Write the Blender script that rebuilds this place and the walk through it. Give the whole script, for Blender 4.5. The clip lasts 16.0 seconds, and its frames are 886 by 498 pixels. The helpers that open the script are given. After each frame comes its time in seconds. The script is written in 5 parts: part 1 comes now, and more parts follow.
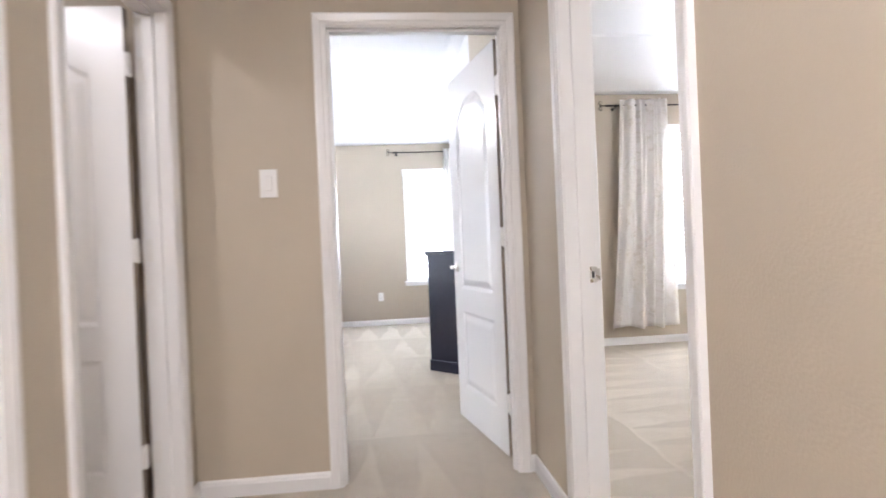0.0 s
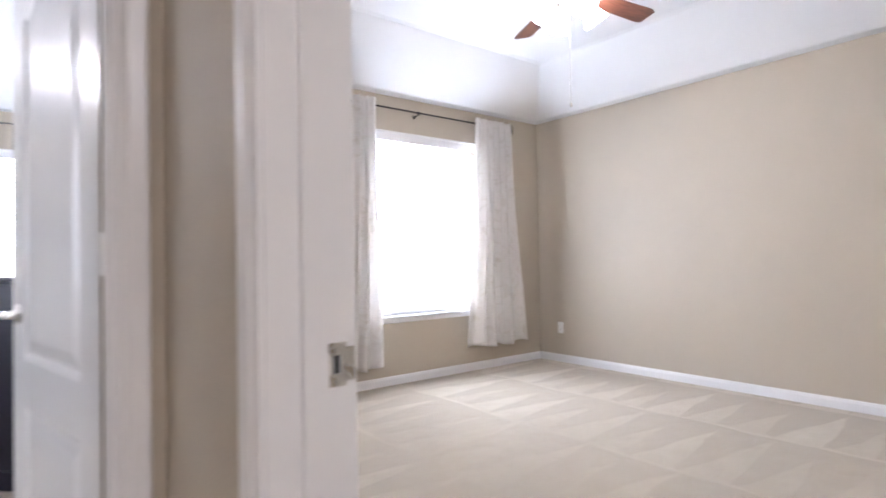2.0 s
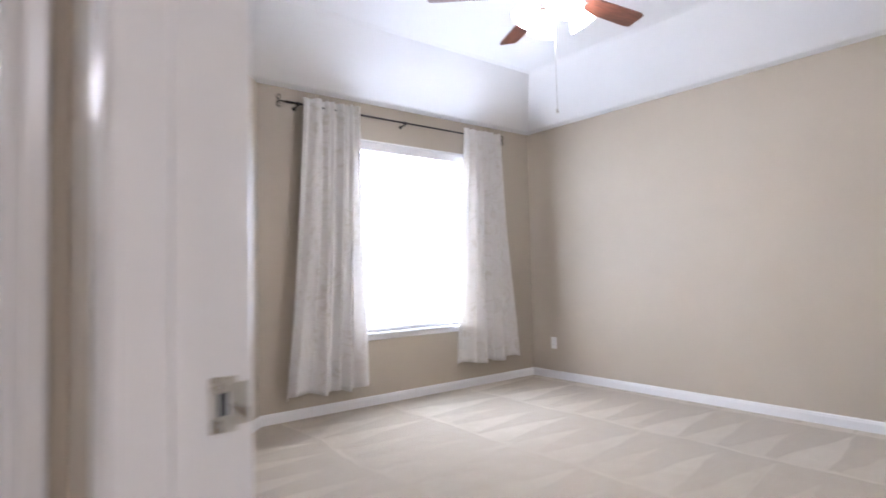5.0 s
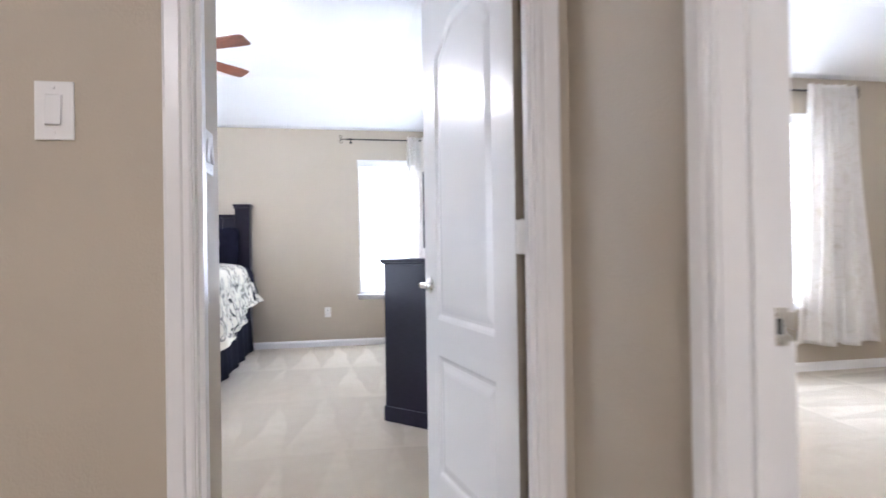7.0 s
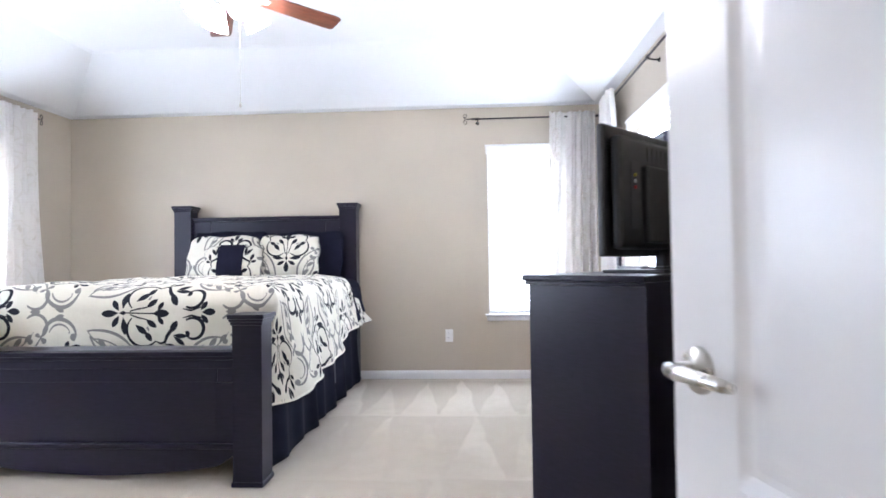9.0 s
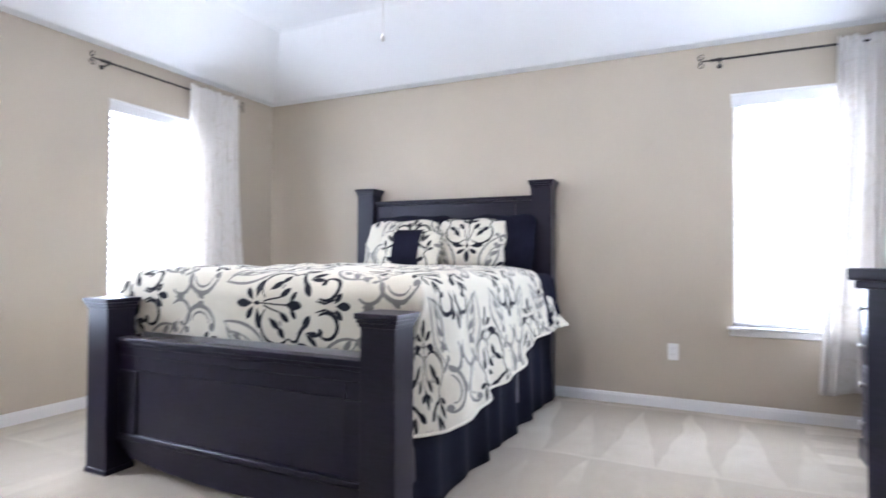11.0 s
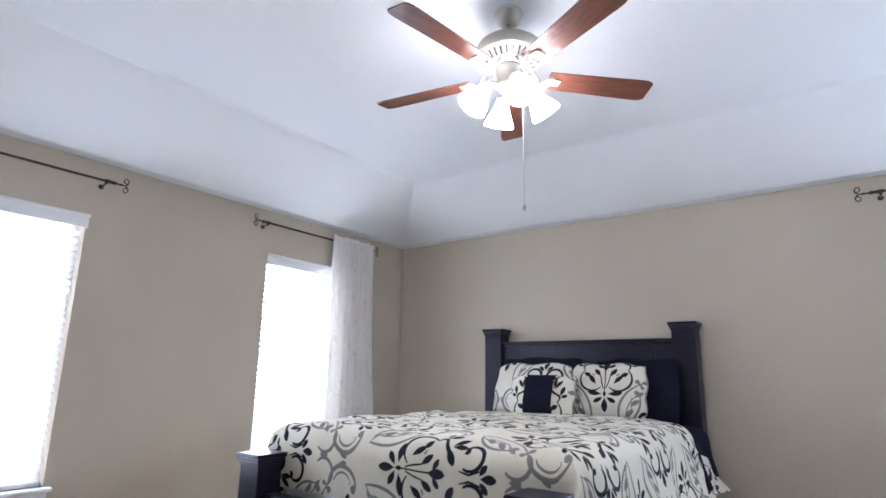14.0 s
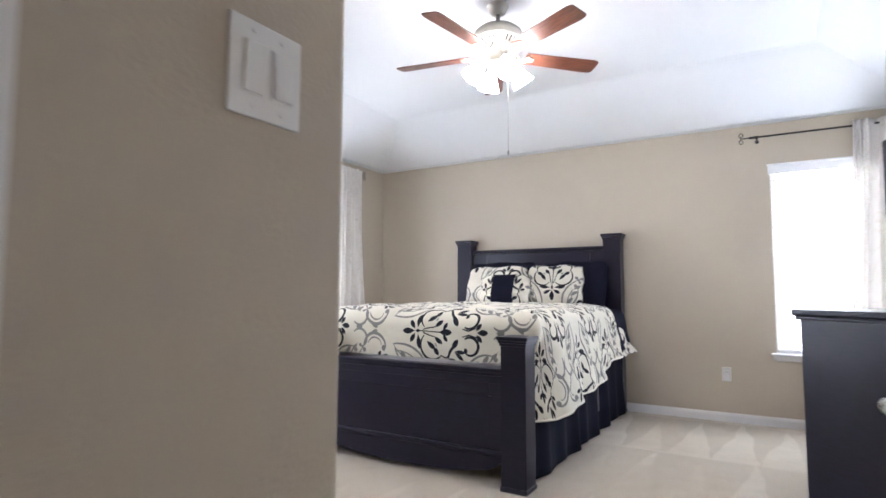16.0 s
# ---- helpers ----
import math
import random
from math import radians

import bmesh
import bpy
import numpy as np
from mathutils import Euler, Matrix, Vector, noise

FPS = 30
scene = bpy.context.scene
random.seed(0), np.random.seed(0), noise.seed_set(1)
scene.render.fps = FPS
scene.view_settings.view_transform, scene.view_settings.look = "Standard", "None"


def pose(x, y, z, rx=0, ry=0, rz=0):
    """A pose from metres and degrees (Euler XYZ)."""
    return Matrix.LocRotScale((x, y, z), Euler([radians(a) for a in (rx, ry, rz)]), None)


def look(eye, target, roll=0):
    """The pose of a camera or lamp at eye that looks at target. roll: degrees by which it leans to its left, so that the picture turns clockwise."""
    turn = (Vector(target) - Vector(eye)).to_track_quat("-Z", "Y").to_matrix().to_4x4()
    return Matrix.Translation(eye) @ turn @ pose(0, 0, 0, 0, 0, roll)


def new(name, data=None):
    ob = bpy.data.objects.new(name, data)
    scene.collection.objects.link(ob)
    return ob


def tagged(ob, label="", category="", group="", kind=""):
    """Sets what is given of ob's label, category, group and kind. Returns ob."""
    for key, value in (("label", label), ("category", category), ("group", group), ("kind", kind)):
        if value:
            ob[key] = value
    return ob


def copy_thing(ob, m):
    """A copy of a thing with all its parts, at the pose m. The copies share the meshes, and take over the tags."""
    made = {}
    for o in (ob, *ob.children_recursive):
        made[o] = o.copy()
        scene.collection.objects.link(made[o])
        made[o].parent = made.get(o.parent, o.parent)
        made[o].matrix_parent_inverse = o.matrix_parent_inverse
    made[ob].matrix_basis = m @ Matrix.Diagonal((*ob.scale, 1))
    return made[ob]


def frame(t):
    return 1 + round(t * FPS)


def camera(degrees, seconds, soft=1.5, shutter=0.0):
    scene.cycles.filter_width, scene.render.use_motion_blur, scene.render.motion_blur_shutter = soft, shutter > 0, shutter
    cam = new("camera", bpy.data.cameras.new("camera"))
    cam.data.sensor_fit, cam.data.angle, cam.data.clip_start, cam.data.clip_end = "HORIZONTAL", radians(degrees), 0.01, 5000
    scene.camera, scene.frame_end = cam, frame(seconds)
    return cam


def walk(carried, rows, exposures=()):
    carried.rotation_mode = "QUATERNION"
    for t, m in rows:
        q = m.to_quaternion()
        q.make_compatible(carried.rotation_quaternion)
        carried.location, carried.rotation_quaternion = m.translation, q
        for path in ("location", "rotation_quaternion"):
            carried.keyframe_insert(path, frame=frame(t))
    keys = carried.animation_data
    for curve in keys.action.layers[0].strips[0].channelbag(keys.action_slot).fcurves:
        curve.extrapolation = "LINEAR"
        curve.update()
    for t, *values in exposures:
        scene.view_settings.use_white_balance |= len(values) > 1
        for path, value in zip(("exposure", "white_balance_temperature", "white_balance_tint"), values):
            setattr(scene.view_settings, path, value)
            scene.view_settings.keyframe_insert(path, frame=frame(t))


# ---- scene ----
cam = camera(77.1, 16.0, soft=1.6, shutter=0.5)
PATH = [
    (0, (0.381, 0.536, 1.05), (0.585, 2.525, 1.04), -2.4),
    (0.5, (0.457, 0.915, 1.051), (0.847, 2.877, 1.052), -2.2),
    (1, (0.505, 1.27, 1.047), (1.189, 3.15, 1.054), -1.7),
    (1.5, (0.617, 1.533, 1.057), (1.648, 3.247, 1.073), -1.2),
    (2, (0.78, 1.813, 1.061), (2.015, 3.385, 1.098), -1.0),
    (2.5, (1.071, 1.98, 1.052), (2.489, 3.39, 1.093), -0.7),
    (3, (1.303, 2.145, 1.018), (2.804, 3.466, 1.076), -1.2),
    (4, (1.38, 2.2, 1.045), (2.85, 3.55, 1.11), -1.2),
    (4.9, (1.0, 1.92, 1.055), (2.27, 3.46, 1.14), -1.3),
    (5.5, (0.689, 1.679, 1.061), (1.75, 3.371, 1.15), -1.3),
    (6, (0.528, 1.57, 1.048), (1.333, 3.399, 1.113), -1.3),
    (6.5, (0.45, 1.569, 1.047), (0.989, 3.495, 1.085), -1.0),
    (7, (0.478, 1.743, 1.044), (0.829, 3.712, 1.058), -0.9),
    (7.5, (0.532, 2.051, 1.066), (0.662, 4.046, 1.076), -1.1),
    (8, (0.525, 2.408, 1.078), (0.565, 4.408, 1.095), -1.0),
    (8.2, (0.509, 2.555, 1.112), (0.535, 4.555, 1.127), -1.1),
    (9.3, (0.52, 3.36, 1.055), (0.36, 5.35, 1.11), -0.7),
    (10.3, (0.525, 4.005, 1.06), (0.13, 5.966, 1.120), -0.7),
    (10.5, (0.495, 4.036, 1.031), (-0.019, 5.965, 1.103), -0.4),
    (11, (0.467, 4.059, 1.024), (-0.377, 5.871, 1.057), 0.4),
    (11.5, (0.399, 4.038, 1.016), (-0.682, 5.721, 1.012), 1.2),
    (12, (0.335, 4.019, 1.023), (-0.919, 5.577, 0.996), 1.6),
    (12.5, (0.329, 4.045, 1.085), (-0.968, 5.567, 1.063), 1.6),
    (13, (0.354, 4.096, 1.193), (-0.926, 5.628, 1.311), 1.4),
    (13.5, (0.362, 4.074, 1.24), (-0.839, 5.636, 1.582), 1.0),
    (14, (0.364, 3.986, 1.216), (-0.801, 5.55, 1.659), 1.0),
    (14.5, (0.378, 3.715, 1.148), (-0.766, 5.307, 1.545), 0.9),
    (15, (0.446, 3.41, 1.083), (-0.636, 5.074, 1.326), 0.4),
    (15.5, (0.57, 3.208, 1.085), (-0.495, 4.891, 1.2585), 0.3),
    (16, (0.647, 2.945, 1.066), (-0.369, 4.66, 1.221), 0.2),
]
EXPOSURES = [(0, 1.06, 5850, 17), (1, 0.82, 5750, 18), (2, 0.56, 5800, 20), (3, 0.48, 5850, 21), (5.5, 0.42, 5700, 19), (6.5, 0.6, 5700, 17), (7.3, 0.84, 5700, 17), (8, 0.85, 5700, 17), (11, 0.6, 5650, 18),
             (12.5, 0.52, 5700, 18), (13.3, 0.2, 5650, 16), (14, -0.08, 5650, 18), (14.6, -0.08, 5650, 18), (15.3, 0.15, 5800, 16), (16, 0.42, 5950, 17)]
walk(cam, [(t, look(eye, target, roll)) for t, eye, target, roll in PATH], EXPOSURES)

# ---- world and daylight ----
world = bpy.data.worlds.new("world")
scene.world = world
world.use_nodes = True
wn = world.node_tree.nodes
sky = wn.new("ShaderNodeTexSky")
sky.sky_type, sky.sun_disc = "NISHITA", False
sky.sun_elevation, sky.sun_rotation = radians(50), radians(200)
wn["Background"].inputs["Strength"].default_value = 0.15
world.node_tree.links.new(sky.outputs["Color"], wn["Background"].inputs["Color"])
sun = new("sun", bpy.data.lights.new("sun", "SUN"))
sun.data.energy, sun.data.angle, sun.data.color = 2.5, radians(0.6), (1.0, 0.95, 0.88)
sun.matrix_world = look((0, 0, 20), (-6, 14.0, 0))

WINDOW_WATTS = 19.0      # per square metre of window
SHADE_GLOW = 48.0
HALL_WATTS = 126.0


def window_light(x, y, z, wide, high, toward):
    """Sky light standing in a window's opening."""
    lamp = new("window_daylight", bpy.data.lights.new("window_daylight", "AREA"))
    lamp.data.shape, lamp.data.size, lamp.data.size_y = "RECTANGLE", wide, high
    lamp.data.energy, lamp.data.color = WINDOW_WATTS * wide * high, (0.80, 0.90, 1.0)
    lamp.matrix_world = look((x, y, z), (x + toward[0], y + toward[1], z))
    return lamp


# ---- materials ----
def material(name, color, rough=0.6, metal=0.0, spec=0.5):
    m = bpy.data.materials.new(name)
    m.use_nodes = True
    b = m.node_tree.nodes["Principled BSDF"]
    b.inputs["Base Color"].default_value = (*color, 1)
    b.inputs["Roughness"].default_value = rough
    b.inputs["Metallic"].default_value = metal
    b.inputs["Specular IOR Level"].default_value = spec
    return m, m.node_tree.nodes, m.node_tree.links, b


def noise_node(n, l, scale, detail=4.0, rough=0.55, coord=None):
    t = n.new("ShaderNodeTexNoise")
    t.inputs["Scale"].default_value, t.inputs["Detail"].default_value = scale, detail
    t.inputs["Roughness"].default_value = rough
    if coord is None:
        coord = n.new("ShaderNodeTexCoord").outputs["Object"]
    l.new(coord, t.inputs["Vector"])
    return t.outputs["Fac"]


def math_node(n, l, op, a, b=None, c=None):
    m = n.new("ShaderNodeMath")
    m.operation = op
    for i, v in enumerate((a, b, c)):
        if v is None:
            continue
        if isinstance(v, (int, float)):
            m.inputs[i].default_value = v
        else:
            l.new(v, m.inputs[i])
    return m.outputs[0]


def ramp_node(n, l, fac, stops):
    r = n.new("ShaderNodeValToRGB")
    e = r.color_ramp.elements
    while len(e) < len(stops):
        e.new(0.5)
    for k, (p, c) in zip(e, stops):
        k.position, k.color = p, (*c, 1)
    l.new(fac, r.inputs["Fac"])
    return r.outputs["Color"]


def bump_node(n, l, b, height, strength, distance):
    k = n.new("ShaderNodeBump")
    k.inputs["Strength"].default_value, k.inputs["Distance"].default_value = strength, distance
    l.new(height, k.inputs["Height"])
    l.new(k.outputs["Normal"], b.inputs["Normal"])


def mottled(name, color, spread, scale, rough, bump_scale, bump, depth, metal=0.0, spec=0.5, rough_spread=0.06):
    """A surface of one colour with soft stains and fine relief."""
    m, n, l, b = material(name, color, rough, metal, spec)
    lo = tuple(c * (1 - spread) for c in color)
    hi = tuple(min(1, c * (1 + spread)) for c in color)
    big = noise_node(n, l, scale)
    l.new(ramp_node(n, l, big, [(0.3, lo), (0.7, hi)]), b.inputs["Base Color"])
    fine = noise_node(n, l, bump_scale, 3.0)
    l.new(math_node(n, l, "MULTIPLY_ADD", noise_node(n, l, scale * 3.1), rough_spread * 2, rough - rough_spread), b.inputs["Roughness"])
    bump_node(n, l, b, fine, bump, depth)
    return m


WALL = mottled("beige_wall_paint", (0.500, 0.436, 0.343), 0.035, 1.3, 0.55, 130.0, 0.4, 0.003, spec=0.35)
CEILING = mottled("white_ceiling_paint", (0.80, 0.80, 0.80), 0.02, 0.9, 0.8, 220.0, 0.25, 0.002, spec=0.2)
TRIM = material("white_gloss_trim", (0.80, 0.79, 0.78), 0.3)[0]
DOORPAINT = material("white_door_paint", (0.80, 0.79, 0.78), 0.27)[0]
PLASTIC = mottled("white_plastic", (0.82, 0.81, 0.79), 0.01, 6.0, 0.35, 300.0, 0.02, 0.0005)
SLOT = mottled("dark_slot", (0.05, 0.05, 0.05), 0.05, 9.0, 0.6, 200.0, 0.05, 0.0005)
NICKEL = mottled("satin_nickel", (0.62, 0.60, 0.56), 0.06, 12.0, 0.28, 240.0, 0.05, 0.0004, metal=1.0)
HINGE = mottled("painted_hinge", (0.78, 0.76, 0.73), 0.03, 20.0, 0.35, 200.0, 0.05, 0.0004)
ROD = mottled("dark_bronze_rod", (0.035, 0.03, 0.028), 0.2, 15.0, 0.4, 200.0, 0.1, 0.0005, metal=0.6)
ESPRESSO = None


def carpet_material():
    m, n, l, b = material("beige_carpet", (0.6, 0.52, 0.41), 0.95, spec=0.1)
    b.inputs["Sheen Weight"].default_value = 0.25
    b.inputs["Sheen Roughness"].default_value = 0.5
    co = n.new("ShaderNodeTexCoord").outputs["Object"]
    sx = n.new("ShaderNodeSeparateXYZ")
    warp = n.new("ShaderNodeTexNoise")
    warp.inputs["Scale"].default_value = 1.6
    l.new(co, warp.inputs["Vector"])
    mixv = n.new("ShaderNodeVectorMath")
    mixv.operation = "MULTIPLY_ADD"
    l.new(warp.outputs["Color"], mixv.inputs[0])
    mixv.inputs[1].default_value = (0.15, 0.15, 0.0)
    l.new(co, mixv.inputs[2])
    l.new(mixv.outputs[0], sx.inputs[0])
    x, y = sx.outputs[0], sx.outputs[1]

    def rows(across, along, pitch, length, shift):
        """Vacuum strokes: rows of long wedges in the pile."""
        row = math_node(n, l, "FLOOR", math_node(n, l, "DIVIDE", math_node(n, l, "ADD", along, shift), length))
        v = math_node(n, l, "FRACT", math_node(n, l, "DIVIDE", math_node(n, l, "ADD", along, shift), length))
        u = math_node(n, l, "FRACT", math_node(n, l, "ADD", math_node(n, l, "DIVIDE", across, pitch), math_node(n, l, "MULTIPLY", row, 0.37)))
        tri = math_node(n, l, "MULTIPLY", math_node(n, l, "ABSOLUTE", math_node(n, l, "SUBTRACT", u, 0.5)), 2.0)
        cell = n.new("ShaderNodeTexWhiteNoise")
        cell.noise_dimensions = "2D"
        place = n.new("ShaderNodeCombineXYZ")
        l.new(row, place.inputs[0])
        l.new(math_node(n, l, "FLOOR", math_node(n, l, "ADD", math_node(n, l, "DIVIDE", across, pitch), math_node(n, l, "MULTIPLY", row, 0.37))), place.inputs[1])
        l.new(place.outputs[0], cell.inputs["Vector"])
        reach = math_node(n, l, "MULTIPLY_ADD", cell.outputs["Value"], 0.45, 0.68)
        d = math_node(n, l, "SUBTRACT", math_node(n, l, "SUBTRACT", reach, v), tri)
        k = n.new("ShaderNodeMapRange")
        k.interpolation_type = "SMOOTHSTEP"
        k.inputs["From Min"].default_value, k.inputs["From Max"].default_value = -0.07, 0.08
        l.new(d, k.inputs["Value"])
        wedge = math_node(n, l, "MULTIPLY", k.outputs[0], math_node(n, l, "MULTIPLY_ADD", cell.outputs["Value"], 0.5, 0.5))
        seam = n.new("ShaderNodeMapRange")
        seam.inputs["From Min"].default_value, seam.inputs["From Max"].default_value = 0.045, 0.015
        l.new(math_node(n, l, "MULTIPLY", v, math_node(n, l, "MULTIPLY_ADD", cell.outputs["Value"], 1.2, 0.6)), seam.inputs["Value"])
        return math_node(n, l, "MAXIMUM", wedge, seam.outputs[0])

    wedge_a = rows(x, y, 0.29, 1.12, -1.46)
    wedge_b = rows(y, x, 0.27, 0.86, -0.02)
    side = n.new("ShaderNodeMapRange")
    side.inputs["From Min"].default_value, side.inputs["From Max"].default_value = 1.1, 1.12
    l.new(x, side.inputs["Value"])
    mix = n.new("ShaderNodeMix")
    l.new(side.outputs[0], mix.inputs["Factor"])
    l.new(wedge_a, mix.inputs["A"])
    l.new(wedge_b, mix.inputs["B"])
    fade = ramp_node(n, l, noise_node(n, l, 0.9), [(0.40, (0.2, 0.2, 0.2)), (0.62, (0.85, 0.85, 0.85))])
    rim_y, rim_x = n.new("ShaderNodeMapRange"), n.new("ShaderNodeMapRange")
    for rim, axis, lo, hi in ((rim_y, y, 6.6, 7.4), (rim_x, x, 3.6, 4.5)):
        rim.inputs["From Min"].default_value, rim.inputs["From Max"].default_value = lo, hi
        l.new(axis, rim.inputs["Value"])
    fade = math_node(n, l, "MAXIMUM", fade, math_node(n, l, "MULTIPLY", math_node(n, l, "MAXIMUM", rim_y.outputs[0], rim_x.outputs[0]), 0.9))
    stroke = math_node(n, l, "MULTIPLY", mix.outputs["Result"], fade)
    cloud = noise_node(n, l, 7.0, 6.0, 0.65)
    pile = noise_node(n, l, 240.0, 3.0, 0.7)
    tone = math_node(n, l, "ADD", math_node(n, l, "MULTIPLY", stroke, 0.46), math_node(n, l, "MULTIPLY", cloud, 0.45))
    tone = math_node(n, l, "ADD", tone, math_node(n, l, "MULTIPLY", pile, 0.25))
    l.new(ramp_node(n, l, tone, [(0.16, (0.41, 0.346, 0.256)), (0.55, (0.508, 0.440, 0.337)), (0.95, (0.66, 0.590, 0.485))]), b.inputs["Base Color"])
    bump_node(n, l, b, math_node(n, l, "ADD", pile, math_node(n, l, "MULTIPLY", cloud, 0.8)), 0.6, 0.012)
    return m


CARPET = carpet_material()


def espresso_material():
    m, n, l, b = material("espresso_wood", (0.010, 0.009, 0.013), 0.3, spec=0.3)
    co = n.new("ShaderNodeTexCoord").outputs["Object"]
    mp = n.new("ShaderNodeMapping")
    mp.inputs["Scale"].default_value = (3, 3, 26)
    l.new(co, mp.inputs["Vector"])
    g = noise_node(n, l, 6.0, 6.0, 0.6, mp.outputs[0])
    l.new(ramp_node(n, l, g, [(0.3, (0.0055, 0.0038, 0.0115)), (0.7, (0.011, 0.0080, 0.021))]), b.inputs["Base Color"])
    l.new(math_node(n, l, "MULTIPLY_ADD", noise_node(n, l, 5.0), 0.14, 0.24), b.inputs["Roughness"])
    bump_node(n, l, b, g, 0.12, 0.0012)
    return m


ESPRESSO = espresso_material()


def glow_material(name, color, strength):
    m, n, l, b = material(name, color, 0.4)
    b.inputs["Emission Color"].default_value = (*color, 1)
    b.inputs["Emission Strength"].default_value = strength
    return m


SHADE_GLASS = glow_material("lit_frosted_glass", (1.0, 0.965, 0.92), SHADE_GLOW)

SKYGLOW = glow_material("bright_overcast_sky", (0.93, 0.97, 1.0), 22.0)


def glass_material():
    m, n, l, b = material("window_glass", (1, 1, 1), 0.02)
    b.inputs["Transmission Weight"].default_value = 1.0
    b.inputs["IOR"].default_value = 1.45
    return m


GLASS = glass_material()
MIRROR = material("mirror_glass", (0.9, 0.92, 0.92), 0.02, 1.0)[0]


def cloth_material(name, light, dark, through_light):
    """Pale woven cloth with a tone-on-tone print of scrolling flowers."""
    m, n, l, b = material(name, light, 0.85, spec=0.15)
    uv = n.new("ShaderNodeUVMap").outputs[0]
    vor = n.new("ShaderNodeTexVoronoi")
    vor.inputs["Scale"].default_value = 5.5
    warp = n.new("ShaderNodeTexNoise")
    warp.inputs["Scale"].default_value = 6.0
    l.new(uv, warp.inputs["Vector"])
    v = n.new("ShaderNodeVectorMath")
    v.operation = "MULTIPLY_ADD"
    l.new(warp.outputs["Color"], v.inputs[0])
    v.inputs[1].default_value = (0.10, 0.10, 0)
    l.new(uv, v.inputs[2])
    l.new(v.outputs[0], vor.inputs["Vector"])
    ring = math_node(n, l, "ABSOLUTE", math_node(n, l, "SUBTRACT", math_node(n, l, "FRACT", math_node(n, l, "MULTIPLY", vor.outputs["Distance"], 3.2)), 0.5))
    line = ramp_node(n, l, ring, [(0.03, (1, 1, 1)), (0.17, (0, 0, 0))])
    petals = ramp_node(n, l, noise_node(n, l, 26.0, 2.0, 0.5, v.outputs[0]), [(0.47, (0, 0, 0)), (0.56, (1, 1, 1))])
    flower = math_node(n, l, "MULTIPLY", petals, ramp_node(n, l, vor.outputs["Distance"], [(0.22, (1, 1, 1)), (0.36, (0, 0, 0))]))
    patch = ramp_node(n, l, noise_node(n, l, 4.0, 3.0, 0.6, uv), [(0.46, (0, 0, 0)), (0.60, (1, 1, 1))])
    fac = math_node(n, l, "MAXIMUM", math_node(n, l, "MULTIPLY", flower, 0.85), math_node(n, l, "MULTIPLY", line, math_node(n, l, "MULTIPLY_ADD", patch, 0.4, 0.2)))
    col = n.new("ShaderNodeMix")
    col.data_type = "RGBA"
    l.new(fac, col.inputs["Factor"])
    col.inputs["A"].default_value, col.inputs["B"].default_value = (*light, 1), (*dark, 1)
    l.new(col.outputs["Result"], b.inputs["Base Color"])
    weave = noise_node(n, l, 600.0, 2.0, 0.5, uv)
    bump_node(n, l, b, math_node(n, l, "ADD", weave, math_node(n, l, "MULTIPLY", fac, -0.6)), 0.3, 0.002)
    tr = n.new("ShaderNodeBsdfTranslucent")
    l.new(col.outputs["Result"], tr.inputs["Color"])
    mix = n.new("ShaderNodeMixShader")
    mix.inputs[0].default_value = through_light
    l.new(b.outputs[0], mix.inputs[1])
    l.new(tr.outputs[0], mix.inputs[2])
    l.new(mix.outputs[0], n["Material Output"].inputs["Surface"])
    return m


CURTAIN = cloth_material("printed_white_curtain", (0.87, 0.84, 0.80), (0.76, 0.72, 0.65), 0.26)
SLAT = cloth_material("white_blind_slat", (0.85, 0.85, 0.84), (0.83, 0.83, 0.82), 0.6)
NAVY = mottled("navy_black_cotton", (0.010, 0.010, 0.020), 0.2, 5.0, 0.9, 500.0, 0.3, 0.001, spec=0.1)


def damask_material():
    """Cream cotton printed with black and grey scrolls; the mesh carries the distance to each print."""
    m, n, l, b = material("cream_damask_cotton", (0.80, 0.77, 0.68), 0.75, spec=0.2)

    def ink(name):
        a = n.new("ShaderNodeAttribute")
        a.attribute_name = name
        wob = math_node(n, l, "MULTIPLY_ADD", noise_node(n, l, 160.0, 2.0), 0.003, -0.0015)
        k = n.new("ShaderNodeMapRange")
        k.inputs["From Min"].default_value, k.inputs["From Max"].default_value = 0.0012, -0.0012
        l.new(math_node(n, l, "ADD", a.outputs["Fac"], wob), k.inputs["Value"])
        return k.outputs[0]
    tone = ramp_node(n, l, noise_node(n, l, 5.0), [(0.3, (0.62, 0.575, 0.465)), (0.7, (0.69, 0.65, 0.545))])
    c = tone
    for name, color in (("grey_print", (0.20, 0.19, 0.175)), ("black_print", (0.010, 0.010, 0.016))):
        x = n.new("ShaderNodeMix")
        x.data_type = "RGBA"
        l.new(ink(name), x.inputs["Factor"])
        l.new(c, x.inputs["A"])
        x.inputs["B"].default_value = (*color, 1)
        c = x.outputs["Result"]
    l.new(c, b.inputs["Base Color"])
    crease = noise_node(n, l, 9.0, 5.0, 0.6)
    bump_node(n, l, b, math_node(n, l, "ADD", crease, math_node(n, l, "MULTIPLY", noise_node(n, l, 700.0, 2.0), 0.05)), 0.5, 0.012)
    return m


DAMASK = damask_material()
HEM = mottled("cream_cotton_hem", (0.70, 0.66, 0.55), 0.05, 6.0, 0.8, 400.0, 0.2, 0.001, spec=0.2)


